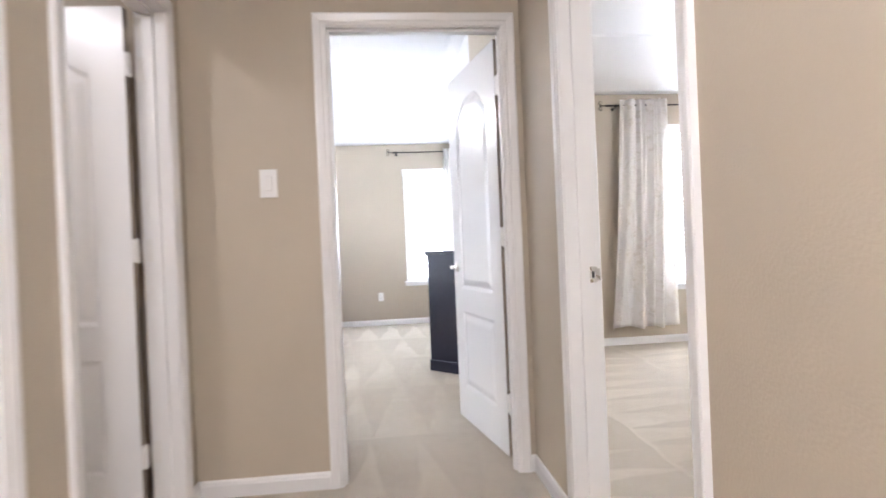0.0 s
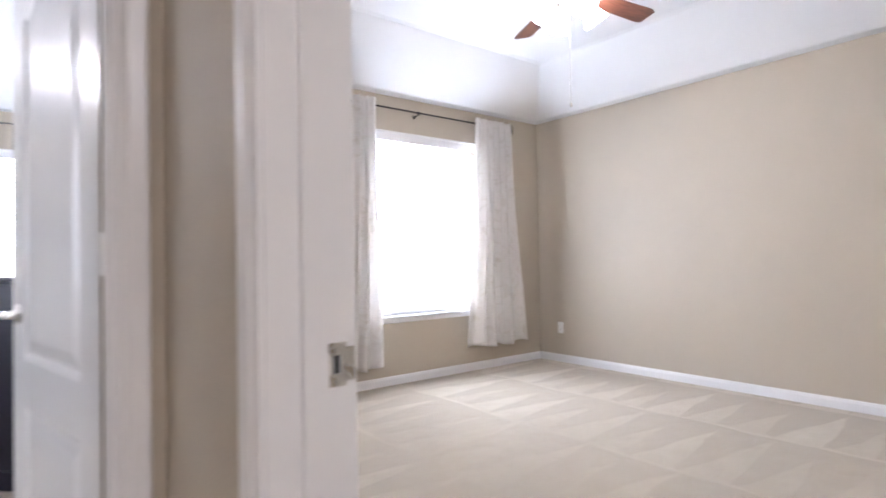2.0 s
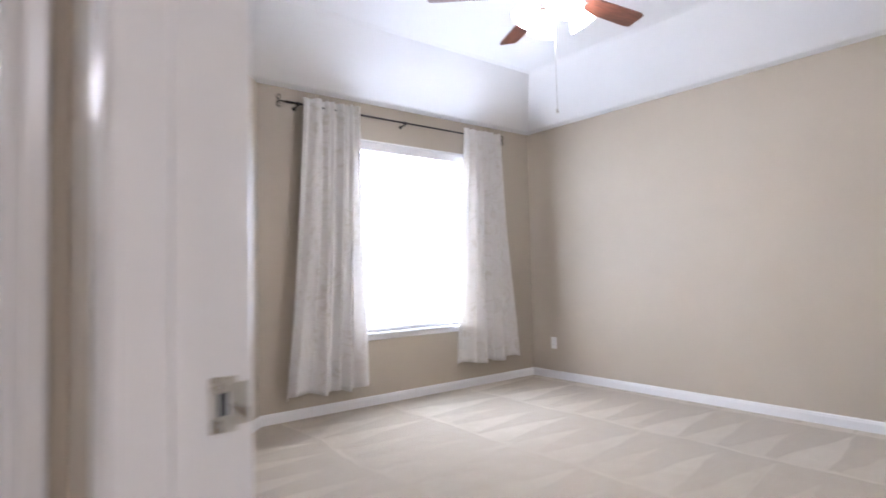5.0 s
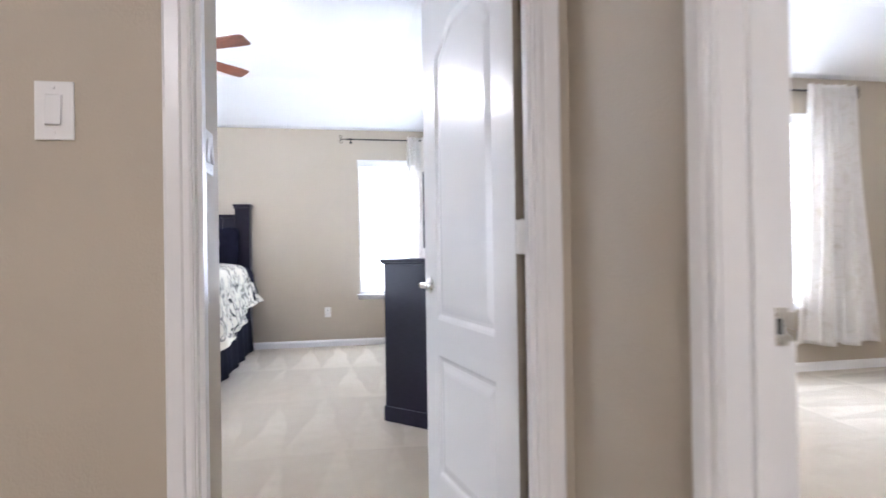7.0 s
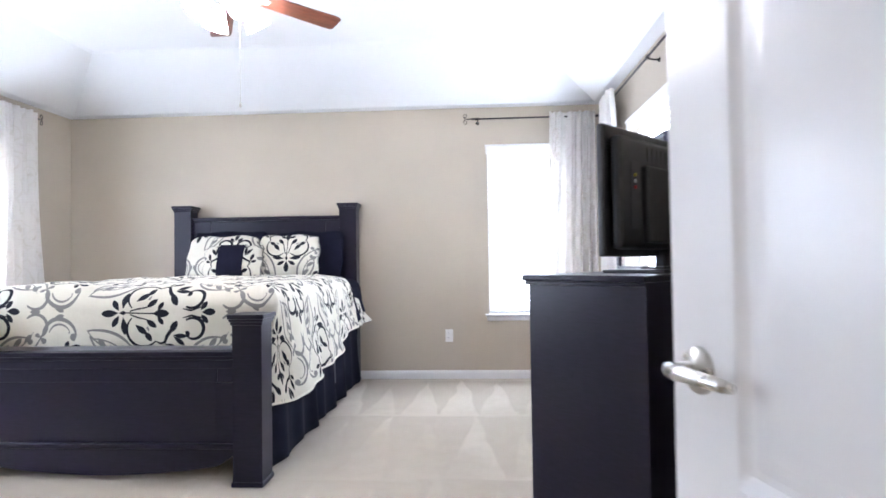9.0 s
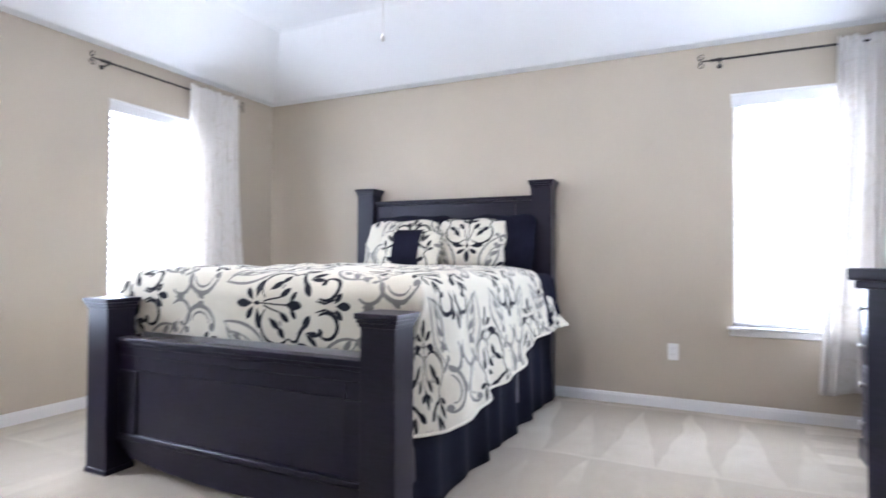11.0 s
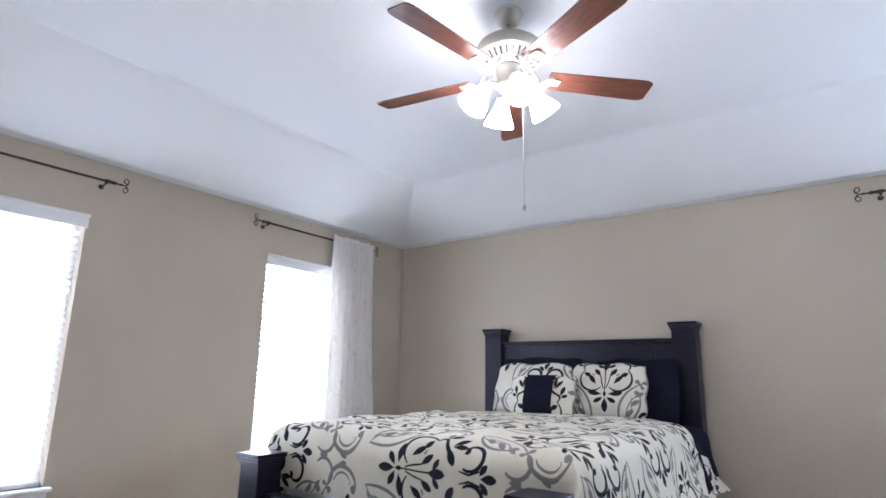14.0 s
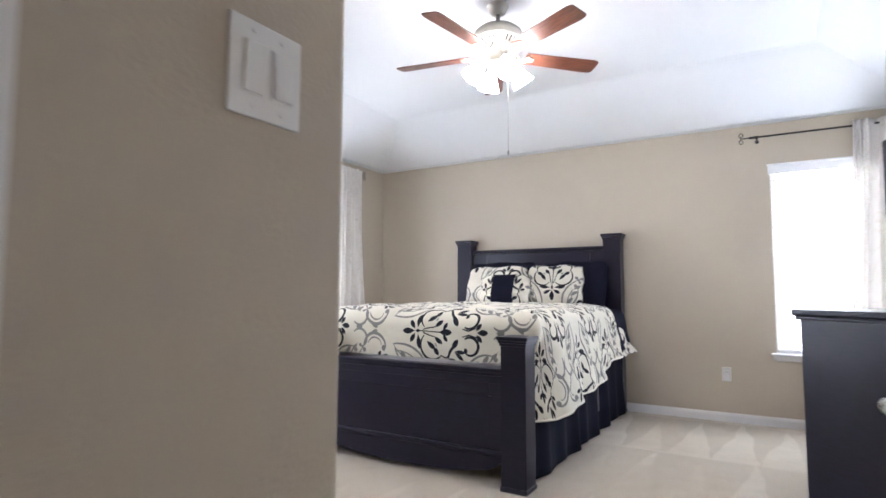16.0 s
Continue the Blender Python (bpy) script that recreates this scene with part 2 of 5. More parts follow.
def blade_material():
    m, n, l, b = material("cherry_fan_blade", (0.15, 0.04, 0.018), 0.3)
    co = n.new("ShaderNodeTexCoord").outputs["Object"]
    mp = n.new("ShaderNodeMapping")
    mp.inputs["Scale"].default_value = (2.0, 16.0, 16.0)
    l.new(co, mp.inputs["Vector"])
    g = noise_node(n, l, 5.0, 6.0, 0.65, mp.outputs[0])
    l.new(ramp_node(n, l, g, [(0.32, (0.060, 0.020, 0.012)), (0.5, (0.125, 0.042, 0.024)), (0.7, (0.19, 0.070, 0.038))]), b.inputs["Base Color"])
    bump_node(n, l, b, g, 0.1, 0.001)
    return m


BLADE = blade_material()
FANMETAL = mottled("brushed_pewter", (0.46, 0.43, 0.37), 0.08, 14.0, 0.42, 200.0, 0.05, 0.0004, metal=0.55)
TVPLASTIC = mottled("black_tv_plastic", (0.016, 0.015, 0.016), 0.15, 8.0, 0.42, 260.0, 0.1, 0.0006)
SCREEN = material("dark_screen", (0.006, 0.006, 0.007), 0.08)[0]

# ---- mesh helpers ----

def add_box(bm, x0, x1, y0, y1, z0, z1):
    v = [bm.verts.new((x, y, z)) for z in (z0, z1) for y in (y0, y1) for x in (x0, x1)]
    for f in ((0, 2, 3, 1), (4, 5, 7, 6), (0, 1, 5, 4), (2, 6, 7, 3), (0, 4, 6, 2), (1, 3, 7, 5)):
        bm.faces.new([v[i] for i in f])
    return v


def box(x0, x1, y0, y1, z0, z1, bevel=0.0, segments=2):
    bm = bmesh.new()
    add_box(bm, x0, x1, y0, y1, z0, z1)
    if bevel:
        bmesh.ops.bevel(bm, geom=bm.edges[:], offset=bevel, segments=segments, profile=0.6, affect="EDGES")
    return bm


def prism(points, z0, z1, bevel_at=(), bevel=0.01):
    bm = bmesh.new()
    lo = [bm.verts.new((x, y, z0)) for x, y in points]
    hi = [bm.verts.new((x, y, z1)) for x, y in points]
    n = len(points)
    bm.faces.new(lo[::-1])
    bm.faces.new(hi)
    ups = []
    for i in range(n):
        bm.faces.new((lo[i], lo[(i + 1) % n], hi[(i + 1) % n], hi[i]))
    bm.edges.ensure_lookup_table()
    for i in bevel_at:
        ups += [e for e in lo[i].link_edges if e.other_vert(lo[i]) is hi[i]]
    if ups:
        bmesh.ops.bevel(bm, geom=ups, offset=bevel, segments=4, profile=0.5, affect="EDGES")
    bmesh.ops.recalc_face_normals(bm, faces=bm.faces[:])
    return bm


def lathe(profile, steps=24, axis="z"):
    """A turned solid from (radius, height) pairs."""
    bm = bmesh.new()
    rings = []
    for r, h in profile:
        if r < 1e-6:
            rings.append([bm.verts.new((0, 0, h))])
        else:
            rings.append([bm.verts.new((r * math.cos(2 * math.pi * i / steps), r * math.sin(2 * math.pi * i / steps), h)) for i in range(steps)])
    for a, b in zip(rings, rings[1:]):
        for i in range(steps):
            j = (i + 1) % steps
            if len(a) == 1 and len(b) == 1:
                continue
            if len(a) == 1:
                bm.faces.new((a[0], b[i], b[j]))
            elif len(b) == 1:
                bm.faces.new((a[i], a[j], b[0]))
            else:
                bm.faces.new((a[i], a[j], b[j], b[i]))
    bmesh.ops.recalc_face_normals(bm, faces=bm.faces[:])
    return bm


def tube(points, radius, steps=8):
    """A round bar along a line of points; radius may be a list."""
    bm = bmesh.new()
    pts = [Vector(p) for p in points]
    rings = []
    up = Vector((0, 0, 1))
    for i, p in enumerate(pts):
        d = (pts[min(i + 1, len(pts) - 1)] - pts[max(i - 1, 0)]).normalized()
        side = d.cross(up)
        if side.length < 0.05:
            side = d.cross(Vector((1, 0, 0)))
        side.normalize()
        other = side.cross(d).normalized()
        r = radius[i] if isinstance(radius, (list, tuple)) else radius
        rings.append([bm.verts.new(p + r * (math.cos(a) * side + math.sin(a) * other)) for a in (2 * math.pi * k / steps for k in range(steps))])
    for a, b in zip(rings, rings[1:]):
        for i in range(steps):
            bm.faces.new((a[i], a[(i + 1) % steps], b[(i + 1) % steps], b[i]))
    bm.faces.new(rings[0][::-1])
    bm.faces.new(rings[-1])
    bmesh.ops.recalc_face_normals(bm, faces=bm.faces[:])
    return bm


def joined(*bms):
    out = bms[0]
    for b in bms[1:]:
        me = bpy.data.meshes.new("tmp")
        b.to_mesh(me)
        out.from_mesh(me)
        bpy.data.meshes.remove(me)
        b.free()
    return out


def moved(bm, m):
    bm.transform(m)
    return bm


def part(name, bm, material_, parent=None, label="", smooth=False):
    """Links a bmesh as one mesh object, under a thing or a part."""
    me = bpy.data.meshes.new(name)
    bm.to_mesh(me)
    bm.free()
    me.materials.append(material_)
    if smooth:
        me.shade_smooth()
    ob = new(name, me)
    if parent is not None:
        ob.parent = parent
    if label:
        ob["label"] = label
    return ob


def thing(name, label, category, group="", at=None):
    ob = new(name)
    ob.empty_display_size = 0.1
    if at is not None:
        ob.matrix_basis = at
    return tagged(ob, label, category, group)


def structure(name, bm, material_, label, category, smooth=False):
    return tagged(part(name, bm, material_, None, "", smooth), label, category, "", "structure")


def wall_bm(axis, t0, t1, a0, a1, z0, z1, openings=()):
    """A wall of thickness t0..t1 that runs a0..a1 along axis, with openings (a0, a1, z0, z1)."""
    bm = bmesh.new()

    def put(p0, p1, q0, q1):
        if p1 - p0 > 1e-4 and q1 - q0 > 1e-4:
            if axis == "x":
                add_box(bm, p0, p1, t0, t1, q0, q1)
            else:
                add_box(bm, t0, t1, p0, p1, q0, q1)
    at = a0
    for o0, o1, y0, y1 in sorted(openings):
        put(at, o0, z0, z1)
        put(o0, o1, z0, y0)
        put(o0, o1, y1, z1)
        at = o1
    put(at, a1, z0, z1)
    return bm


# ---- structure ----
TOP = 2.474          # wall height
TRAY = 2.82          # flat of the tray ceilings
AX0, AX1, AY0, AY1 = -3.305, 1.72, 3.588, 8.22      # room with the bed
BX0, BX1, BY0, BY1 = 1.145, 5.223, 1.6, 5.825      # empty room
HX0, HX1, HY = -0.47, 1.03, 3.038                  # hall
WZ0, WZ1 = 0.585, 2.115

structure("floor", box(-3.6, 5.6, -1.5, 8.5, -0.15, 0.0), CARPET, "beige cut-pile carpet with pale vacuum strokes", "carpet")
J = 0.018   # jamb lining
structure("wall_hall_end", wall_bm("x", HY, 3.13, -0.585, HX1, 0, 3.05, [(0.158 - J, 0.942 + J, 0, 2.04 + J)]), WALL, "beige painted hall wall around the bedroom door", "wall")
structure("wall_hall_right", wall_bm("y", HX1, 1.145, -1.2, 4.474, 0, 3.05, [(1.68 - J, 2.48 + J, 0, 2.04 + J)]), WALL, "beige painted hall wall with a doorway to the empty room", "wall")
structure("wall_hall_left", wall_bm("y", -0.585, HX0, -1.2, HY, 0, 3.05, [(2.147 - J, 2.88 + J, 0, 2.04 + J), (1.07 - J, 1.83 + J, 0, 2.04 + J)]), WALL, "beige painted hall wall with two doorways", "wall")
structure("wall_hall_back", wall_bm("x", -1.32, -1.2, -0.585, 1.135, 0, 3.05), WALL, "beige painted wall closing the hall", "wall")
structure("wall_entry", prism([(0.095, 3.13), (0.095, AY0), (AX0 - 0.12, AY0), (AX0 - 0.12, 3.42), (-0.02, 3.42), (-0.02, 3.13)], 0, 3.05, (1,), 0.018), WALL, "beige painted entry wall with a rounded corner", "wall")
structure("wall_angled", prism([(1.03, 4.474), (1.145, 4.43), (2.38, 5.825), (2.30, 5.905), (1.72, 5.26)], 0, 3.05), WALL, "beige painted wall set at an angle", "wall")
structure("wall_bed", wall_bm("x", AY1, AY1 + 0.15, AX0 - 0.15, AX1 + 0.15, 0, 3.05, [(0.655, 1.35, WZ0, WZ1)]), WALL, "beige painted wall behind the bed with a window", "wall")
structure("wall_windows", wall_bm("y", AX0 - 0.15, AX0, 3.42, AY1, 0, 3.05, [(4.54, 5.30, WZ0, WZ1), (6.60, 7.36, WZ0, WZ1)]), WALL, "beige painted wall with two tall windows", "wall")
structure("wall_dresser", wall_bm("y", AX1, AX1 + 0.15, 5.26, AY1, 0, 3.05, [(5.95, 7.45, WZ0, WZ1)]), WALL, "beige painted wall with a window behind the dresser", "wall")
structure("wall_empty_window", wall_bm("x", BY1, BY1 + 0.15, 2.30, BX1 + 0.15, 0, 3.05, [(3.13, 4.36, WZ0, WZ1 + 0.04)]), WALL, "beige painted wall with a wide window", "wall")
structure("wall_empty_right", wall_bm("y", BX1, BX1 + 0.15, BY0 - 0.12, BY1, 0, 3.05), WALL, "plain beige painted wall of the empty room", "wall")
structure("wall_empty_near", wall_bm("x", BY0 - 0.12, BY0, BX0, BX1, 0, 3.05), WALL, "plain beige painted wall of the empty room", "wall")
structure("wall_side_room", joined(wall_bm("x", HY, 3.13, -2.1, -0.585, 0, 3.05), wall_bm("y", -2.2, -2.1, 0.8, 3.13, 0, 3.05), wall_bm("x", 0.7, 0.8, -2.2, -0.585, 0, 3.05)), WALL, "beige painted walls of the side room", "wall")
structure("ceiling_hall", box(-2.2, 1.135, -1.32, 3.54, TOP - 0.03, TOP + 0.05), CEILING, "white painted flat hall ceiling", "ceiling")


def tray_ceiling(name, x0, x1, y0, y1, flat, run):
    bm = bmesh.new()
    rings = []
    for inset, z in ((-0.05, TOP), (flat, TOP), (flat + 0.02, TOP + 0.008), (flat + run, TRAY - 0.01), (flat + run + 0.04, TRAY)):
        rings.append([bm.verts.new(p) for p in ((x0 + inset, y0 + inset, z), (x1 - inset, y0 + inset, z), (x1 - inset, y1 - inset, z), (x0 + inset, y1 - inset, z))])
    for a, b in zip(rings, rings[1:]):
        for i in range(4):
            bm.faces.new((a[i], b[i], b[(i + 1) % 4], a[(i + 1) % 4]))
    bm.faces.new(rings[-1][::-1])
    lid = [bm.verts.new((x, y, TRAY + 0.2)) for x, y in ((x0 - 0.05, y0 - 0.05), (x1 + 0.05, y0 - 0.05), (x1 + 0.05, y1 + 0.05), (x0 - 0.05, y1 + 0.05))]
    for i in range(4):
        bm.faces.new((lid[i], rings[0][i], rings[0][(i + 1) % 4], lid[(i + 1) % 4]))
    bm.faces.new(lid)
    bmesh.ops.recalc_face_normals(bm, faces=bm.faces[:])
    return structure(name, bm, CEILING, "white painted tray ceiling with sloped sides", "ceiling")


tray_ceiling("ceiling_bedroom", AX0, AX1, AY0, AY1, 0.10, 0.62)
tray_ceiling("ceiling_empty_room", BX0, BX1, BY0, BY1, 0.10, 0.52)

# ---- daylight outside ----
structure("backdrop", box(-9, 9, 11.5, 11.6, -2, 6), SKYGLOW, "bright white overcast daylight outside the windows", "sky")
structure("backdrop_west", box(-7.1, -7.0, -2, 11.5, -2, 6), SKYGLOW, "bright white overcast daylight outside the windows", "sky")
structure("backdrop_east", box(8.9, 9.0, 6.2, 11.5, -2, 6), SKYGLOW, "bright white overcast daylight outside the windows", "sky")

# ---- baseboards ----
BASE_PROFILE = ((0.0, 0.0), (0.0, 0.013), (0.053, 0.013), (0.060, 0.010), (0.067, 0.009), (0.075, 0.004), (0.075, 0.0))   # height, depth


def skirting(name, runs, label="white painted moulded baseboard along the wall"):
    """A baseboard along runs of floor points; the room lies to the left of each run."""
    bm = bmesh.new()
    for run in runs:
        pts = [Vector((x, y, 0)) for x, y in run]
        rows = []
        for i, p in enumerate(pts):
            a = (pts[i] - pts[i - 1]).normalized() if i else None
            b = (pts[i + 1] - pts[i]).normalized() if i + 1 < len(pts) else None
            na = Vector((-a.y, a.x, 0)) if a else None
            nb = Vector((-b.y, b.x, 0)) if b else None
            if na and nb:
                m = (na + nb).normalized()
                m /= max(0.3, m.dot(na))
            else:
                m = na or nb
            rows.append([bm.verts.new(p + m * d + Vector((0, 0, h))) for h, d in BASE_PROFILE])
        for r, q in zip(rows, rows[1:]):
            for i in range(len(BASE_PROFILE) - 1):
                bm.faces.new((r[i], q[i], q[i + 1], r[i + 1]))
        bm.faces.new(rows[0])
        bm.faces.new(rows[-1][::-1])
    bmesh.ops.recalc_face_normals(bm, faces=bm.faces[:])
    return structure(name, bm, TRIM, label, "baseboard")


skirting("baseboard_hall", [[(0.096, HY), (HX0, HY), (HX0, 2.945)], [(HX1, 2.545), (HX1, HY), (1.004, HY)],
                            [(HX0, 2.085), (HX0, 1.895)], [(HX0, 1.005), (HX0, -1.2), (HX1, -1.2), (HX1, 1.615)]])
skirting("baseboard_bedroom", [[(1.03, 3.13), (1.03, 4.474), (1.72, 5.26), (1.72, AY1), (AX0, AY1), (AX0, AY0), (0.095, AY0), (0.095, 3.13)]])
skirting("baseboard_empty_room", [[(BX0, 1.615), (BX0, BY0), (BX1, BY0), (BX1, BY1), (2.38, BY1), (1.145, 4.43), (1.145, 2.545)]])

# ---- door casings ----
CASING = ((0.004, 0.0), (0.004, 0.009), (0.010, 0.012), (0.022, 0.011), (0.027, 0.015), (0.046, 0.018), (0.054, 0.019), (0.060, 0.016), (0.062, 0.0))


def casing(name, axis, face, out, a0, a1, ztop):
    """Moulded casing round an opening a0..a1; face: the wall's face; out: the side on which it stands proud."""
    bm = bmesh.new()
    rows = []
    for spot in range(4):
        row = []
        for u, d in CASING:
            a = a0 - u if spot < 2 else a1 + u
            z = 0.0 if spot in (0, 3) else ztop + u
            row.append(bm.verts.new((a, face + out * d, z) if axis == "x" else (face + out * d, a, z)))
        rows.append(row)
    for r, q in zip(rows, rows[1:]):
        for i in range(len(CASING) - 1):
            bm.faces.new((r[i], q[i], q[i + 1], r[i + 1]))
    bmesh.ops.recalc_face_normals(bm, faces=bm.faces[:])
    return structure(name, bm, TRIM, "white gloss moulded door casing", "door casing")


def jamb(name, axis, t0, t1, a0, a1, ztop, stop):
    """Jamb lining of an opening with a stop strip round it at depth stop."""
    bm = bmesh.new()
    e = 0.002
    for p0, p1, z0, z1 in ((a0 - J, a0, 0, ztop + J), (a1, a1 + J, 0, ztop + J), (a0, a1, ztop, ztop + J)):
        if axis == "x":
            add_box(bm, p0, p1, t0 - e, t1 + e, z0, z1)
        else:
            add_box(bm, t0 - e, t1 + e, p0, p1, z0, z1)
    for p0, p1, z0, z1 in ((a0, a0 + 0.011, 0, ztop), (a1 - 0.011, a1, 0, ztop), (a0 + 0.011, a1 - 0.011, ztop - 0.011, ztop)):
        if axis == "x":
            add_box(bm, p0, p1, stop, stop + 0.034, z0, z1)
        else:
            add_box(bm, stop, stop + 0.034, p0, p1, z0, z1)
    return structure(name, bm, TRIM, "white gloss door jamb with a stop strip", "door jamb")


casing("trim_bedroom_door", "x", HY, -1, 0.158, 0.942, 2.04)
jamb("trim_bedroom_jamb", "x", HY, 3.13, 0.158, 0.942, 2.04, 3.062)
casing("trim_empty_door", "y", HX1, -1, 1.68, 2.48, 2.04)
casing("trim_empty_side", "y", 1.145, 1, 1.68, 2.48, 2.04)
jamb("trim_empty_jamb", "y", HX1, 1.145, 1.68, 2.48, 2.04, 1.072)
casing("trim_side_door", "y", HX0, 1, 2.147, 2.88, 2.04)
jamb("trim_side_jamb", "y", -0.585, HX0, 2.147, 2.88, 2.04, -0.547)
casing("trim_hall_door", "y", HX0, 1, 1.07, 1.83, 2.04)
jamb("trim_hall_jamb", "y", -0.585, HX0, 1.07, 1.83, 2.04, -0.55)


def strike_plate(m):
    """Strike plate set in a jamb; local x is the way the plate faces, z up."""
    p = thing("strike_plate", "satin nickel strike plate screwed to a door jamb", "strike plate", "door strike plates", m)
    part("plate", joined(box(0, 0.0025, -0.014, 0.014, 0.012, 0.029, 0.0006, 1), box(0, 0.0025, -0.014, 0.014, -0.029, -0.012, 0.0006, 1),
                         box(0, 0.0025, -0.014, -0.007, -0.0125, 0.0125), box(0, 0.0025, 0.008, 0.014, -0.0125, 0.0125),
                         box(-0.001, 0.0035, 0.013, 0.026, -0.022, 0.022, 0.0006, 1)), NICKEL, p)
    part("latch_hole", box(0.0, 0.0008, -0.0045, 0.0050, -0.013, 0.013), SLOT, p, "dark latch hole")
    for z in (-0.021, 0.021):
        part("screw", moved(lathe([(0, 0.0034), (0.003, 0.003), (0.0035, 0.0024)], 10), pose(0, 0, z, 0, 90, 0)), NICKEL, p)
    return p


strike_plate(pose(1.122, 2.4795, 0.925, 0, 0, -90))
strike_plate(pose(0.1585, 3.095, 0.902, 0, 0, 0))

# ---- doors ----
LEAF_W, LEAF_H, LEAF_T = 0.758, 2.025, 0.035


def panel_depth(u, z):
    """Relief of a two-panel door face with an arched upper panel."""
    best = -1.0
    x0, x1 = 0.135, LEAF_W - 0.135
    if z < 0.71:
        best = min(u - x0, x1 - u, z - 0.20, 0.645 - z)
    else:
        w = (u - x0) / (x1 - x0)
        k = max(0.0, min(1.0, (0.5 - abs(w - 0.5)) / 0.36))
        top = 1.765 + 0.095 * (k * k * (3 - 2 * k))
        best = min(u - x0, x1 - u, z - 0.785, (top - z) * 0.86)
    stops = ((0.0, 0.0), (0.005, -0.0035), (0.011, -0.0085), (0.022, -0.0085), (0.030, -0.006), (0.052, -0.0012), (9.0, -0.0012))
    if best <= 0:
        return 0.0
    for (d0, h0), (d1, h1) in zip(stops, stops[1:]):
        if best <= d1:
            return h0 + (h1 - h0) * (best - d0) / (d1 - d0)
    return 0.0


def leaf_mesh():
    """The leaf lies along +x from its hinge edge, its thickness from y=0 to LEAF_T, moulded on both faces."""
    bm = bmesh.new()
    us = sorted(set([i * LEAF_W / 96 for i in range(97)]))
    zs = [i * LEAF_H / 200 for i in range(201)]
    faces = []
    for side, base in ((-1, 0.0), (1, LEAF_T)):
        g = [[bm.verts.new((u, base + side * panel_depth(u, z), z)) for u in us] for z in zs]
        for j in range(len(zs) - 1):
            for i in range(len(us) - 1):
                q = (g[j][i], g[j][i + 1], g[j + 1][i + 1], g[j + 1][i])
                bm.faces.new(q if side < 0 else q[::-1])
        faces.append(g)
    a, b = faces
    for j in range(len(zs) - 1):
        bm.faces.new((a[j][0], a[j + 1][0], b[j + 1][0], b[j][0]))
        bm.faces.new((a[j][-1], b[j][-1], b[j + 1][-1], a[j + 1][-1]))
    for i in range(len(us) - 1):
        bm.faces.new((a[0][i], b[0][i], b[0][i + 1], a[0][i + 1]))
        bm.faces.new((a[-1][i], a[-1][i + 1], b[-1][i + 1], b[-1][i]))
    return bm


EDGE = mottled("bare_door_edge", (0.27, 0.225, 0.175), 0.12, 9.0, 0.7, 140.0, 0.2, 0.001)
LEAF = None


def door(name, label, m, hinges=True, lever=True):
    """A panelled door; m puts its hinge edge's foot, local +x runs along the leaf."""
    global LEAF
    d = tagged(new(name), label, "door", "", "structure")
    d.matrix_basis = m
    if LEAF is None:
        one = part("leaf", leaf_mesh(), DOORPAINT, d)
        LEAF = one.data
    else:
        one = new("leaf", LEAF)
        one.parent = d
    if lever:
        for side, y in ((-1, 0.0), (1, LEAF_T)):
            hd = part("door_handle", moved(lathe([(0, 0), (0.031, 0), (0.031, 0.004), (0.027, 0.009), (0.013, 0.012), (0.0115, 0.036), (0, 0.036)], 28),
                                           pose(LEAF_W - 0.062, y, 0.905, 90 if side < 0 else -90)), NICKEL, d, "satin nickel lever handle", True)
            yy = y + side * 0.037
            part("lever", tube([(LEAF_W - 0.046, yy - side * 0.004, 0.905), (LEAF_W - 0.062, yy, 0.905), (LEAF_W - 0.085, yy + side * 0.002, 0.906), (LEAF_W - 0.12, yy + side * 0.001, 0.907), (LEAF_W - 0.155, yy - side * 0.004, 0.906), (LEAF_W - 0.168, yy - side * 0.008, 0.905)],
                               [0.0095, 0.0125, 0.0105, 0.009, 0.0085, 0.006], 12), NICKEL, hd, "", True)
        part("latch", box(LEAF_W - 0.0005, LEAF_W + 0.0015, 0.006, 0.029, 0.875, 0.935, 0.0005, 1), NICKEL, d, "nickel latch plate")
    if hinges:
        part("hinge_edge", box(-0.0012, 0.0003, 0.001, LEAF_T - 0.001, 0.001, LEAF_H - 0.001), EDGE, d, "unpainted brown door edge")
        for z in (0.26, 1.07, 1.80):
            part("hinge", joined(moved(lathe([(0, -0.047), (0.0058, -0.047), (0.0058, -0.028), (0.0052, -0.0275), (0.0058, -0.027), (0.0058, -0.009), (0.0052, -0.0085), (0.0058, -0.008), (0.0058, 0.0095), (0.0052, 0.01), (0.0058, 0.0105), (0.0058, 0.028), (0.0052, 0.0285), (0.0058, 0.029), (0.0058, 0.047), (0, 0.049)], 12), pose(-0.014, 0.021, z)),
                                 box(-0.0105, 0.0002, 0.0195, LEAF_T - 0.001, z - 0.045, z + 0.045), box(-0.0026, -0.0010, 0.004, LEAF_T - 0.001, z - 0.045, z + 0.045)), HINGE, d, "white painted butt hinge")
    return d


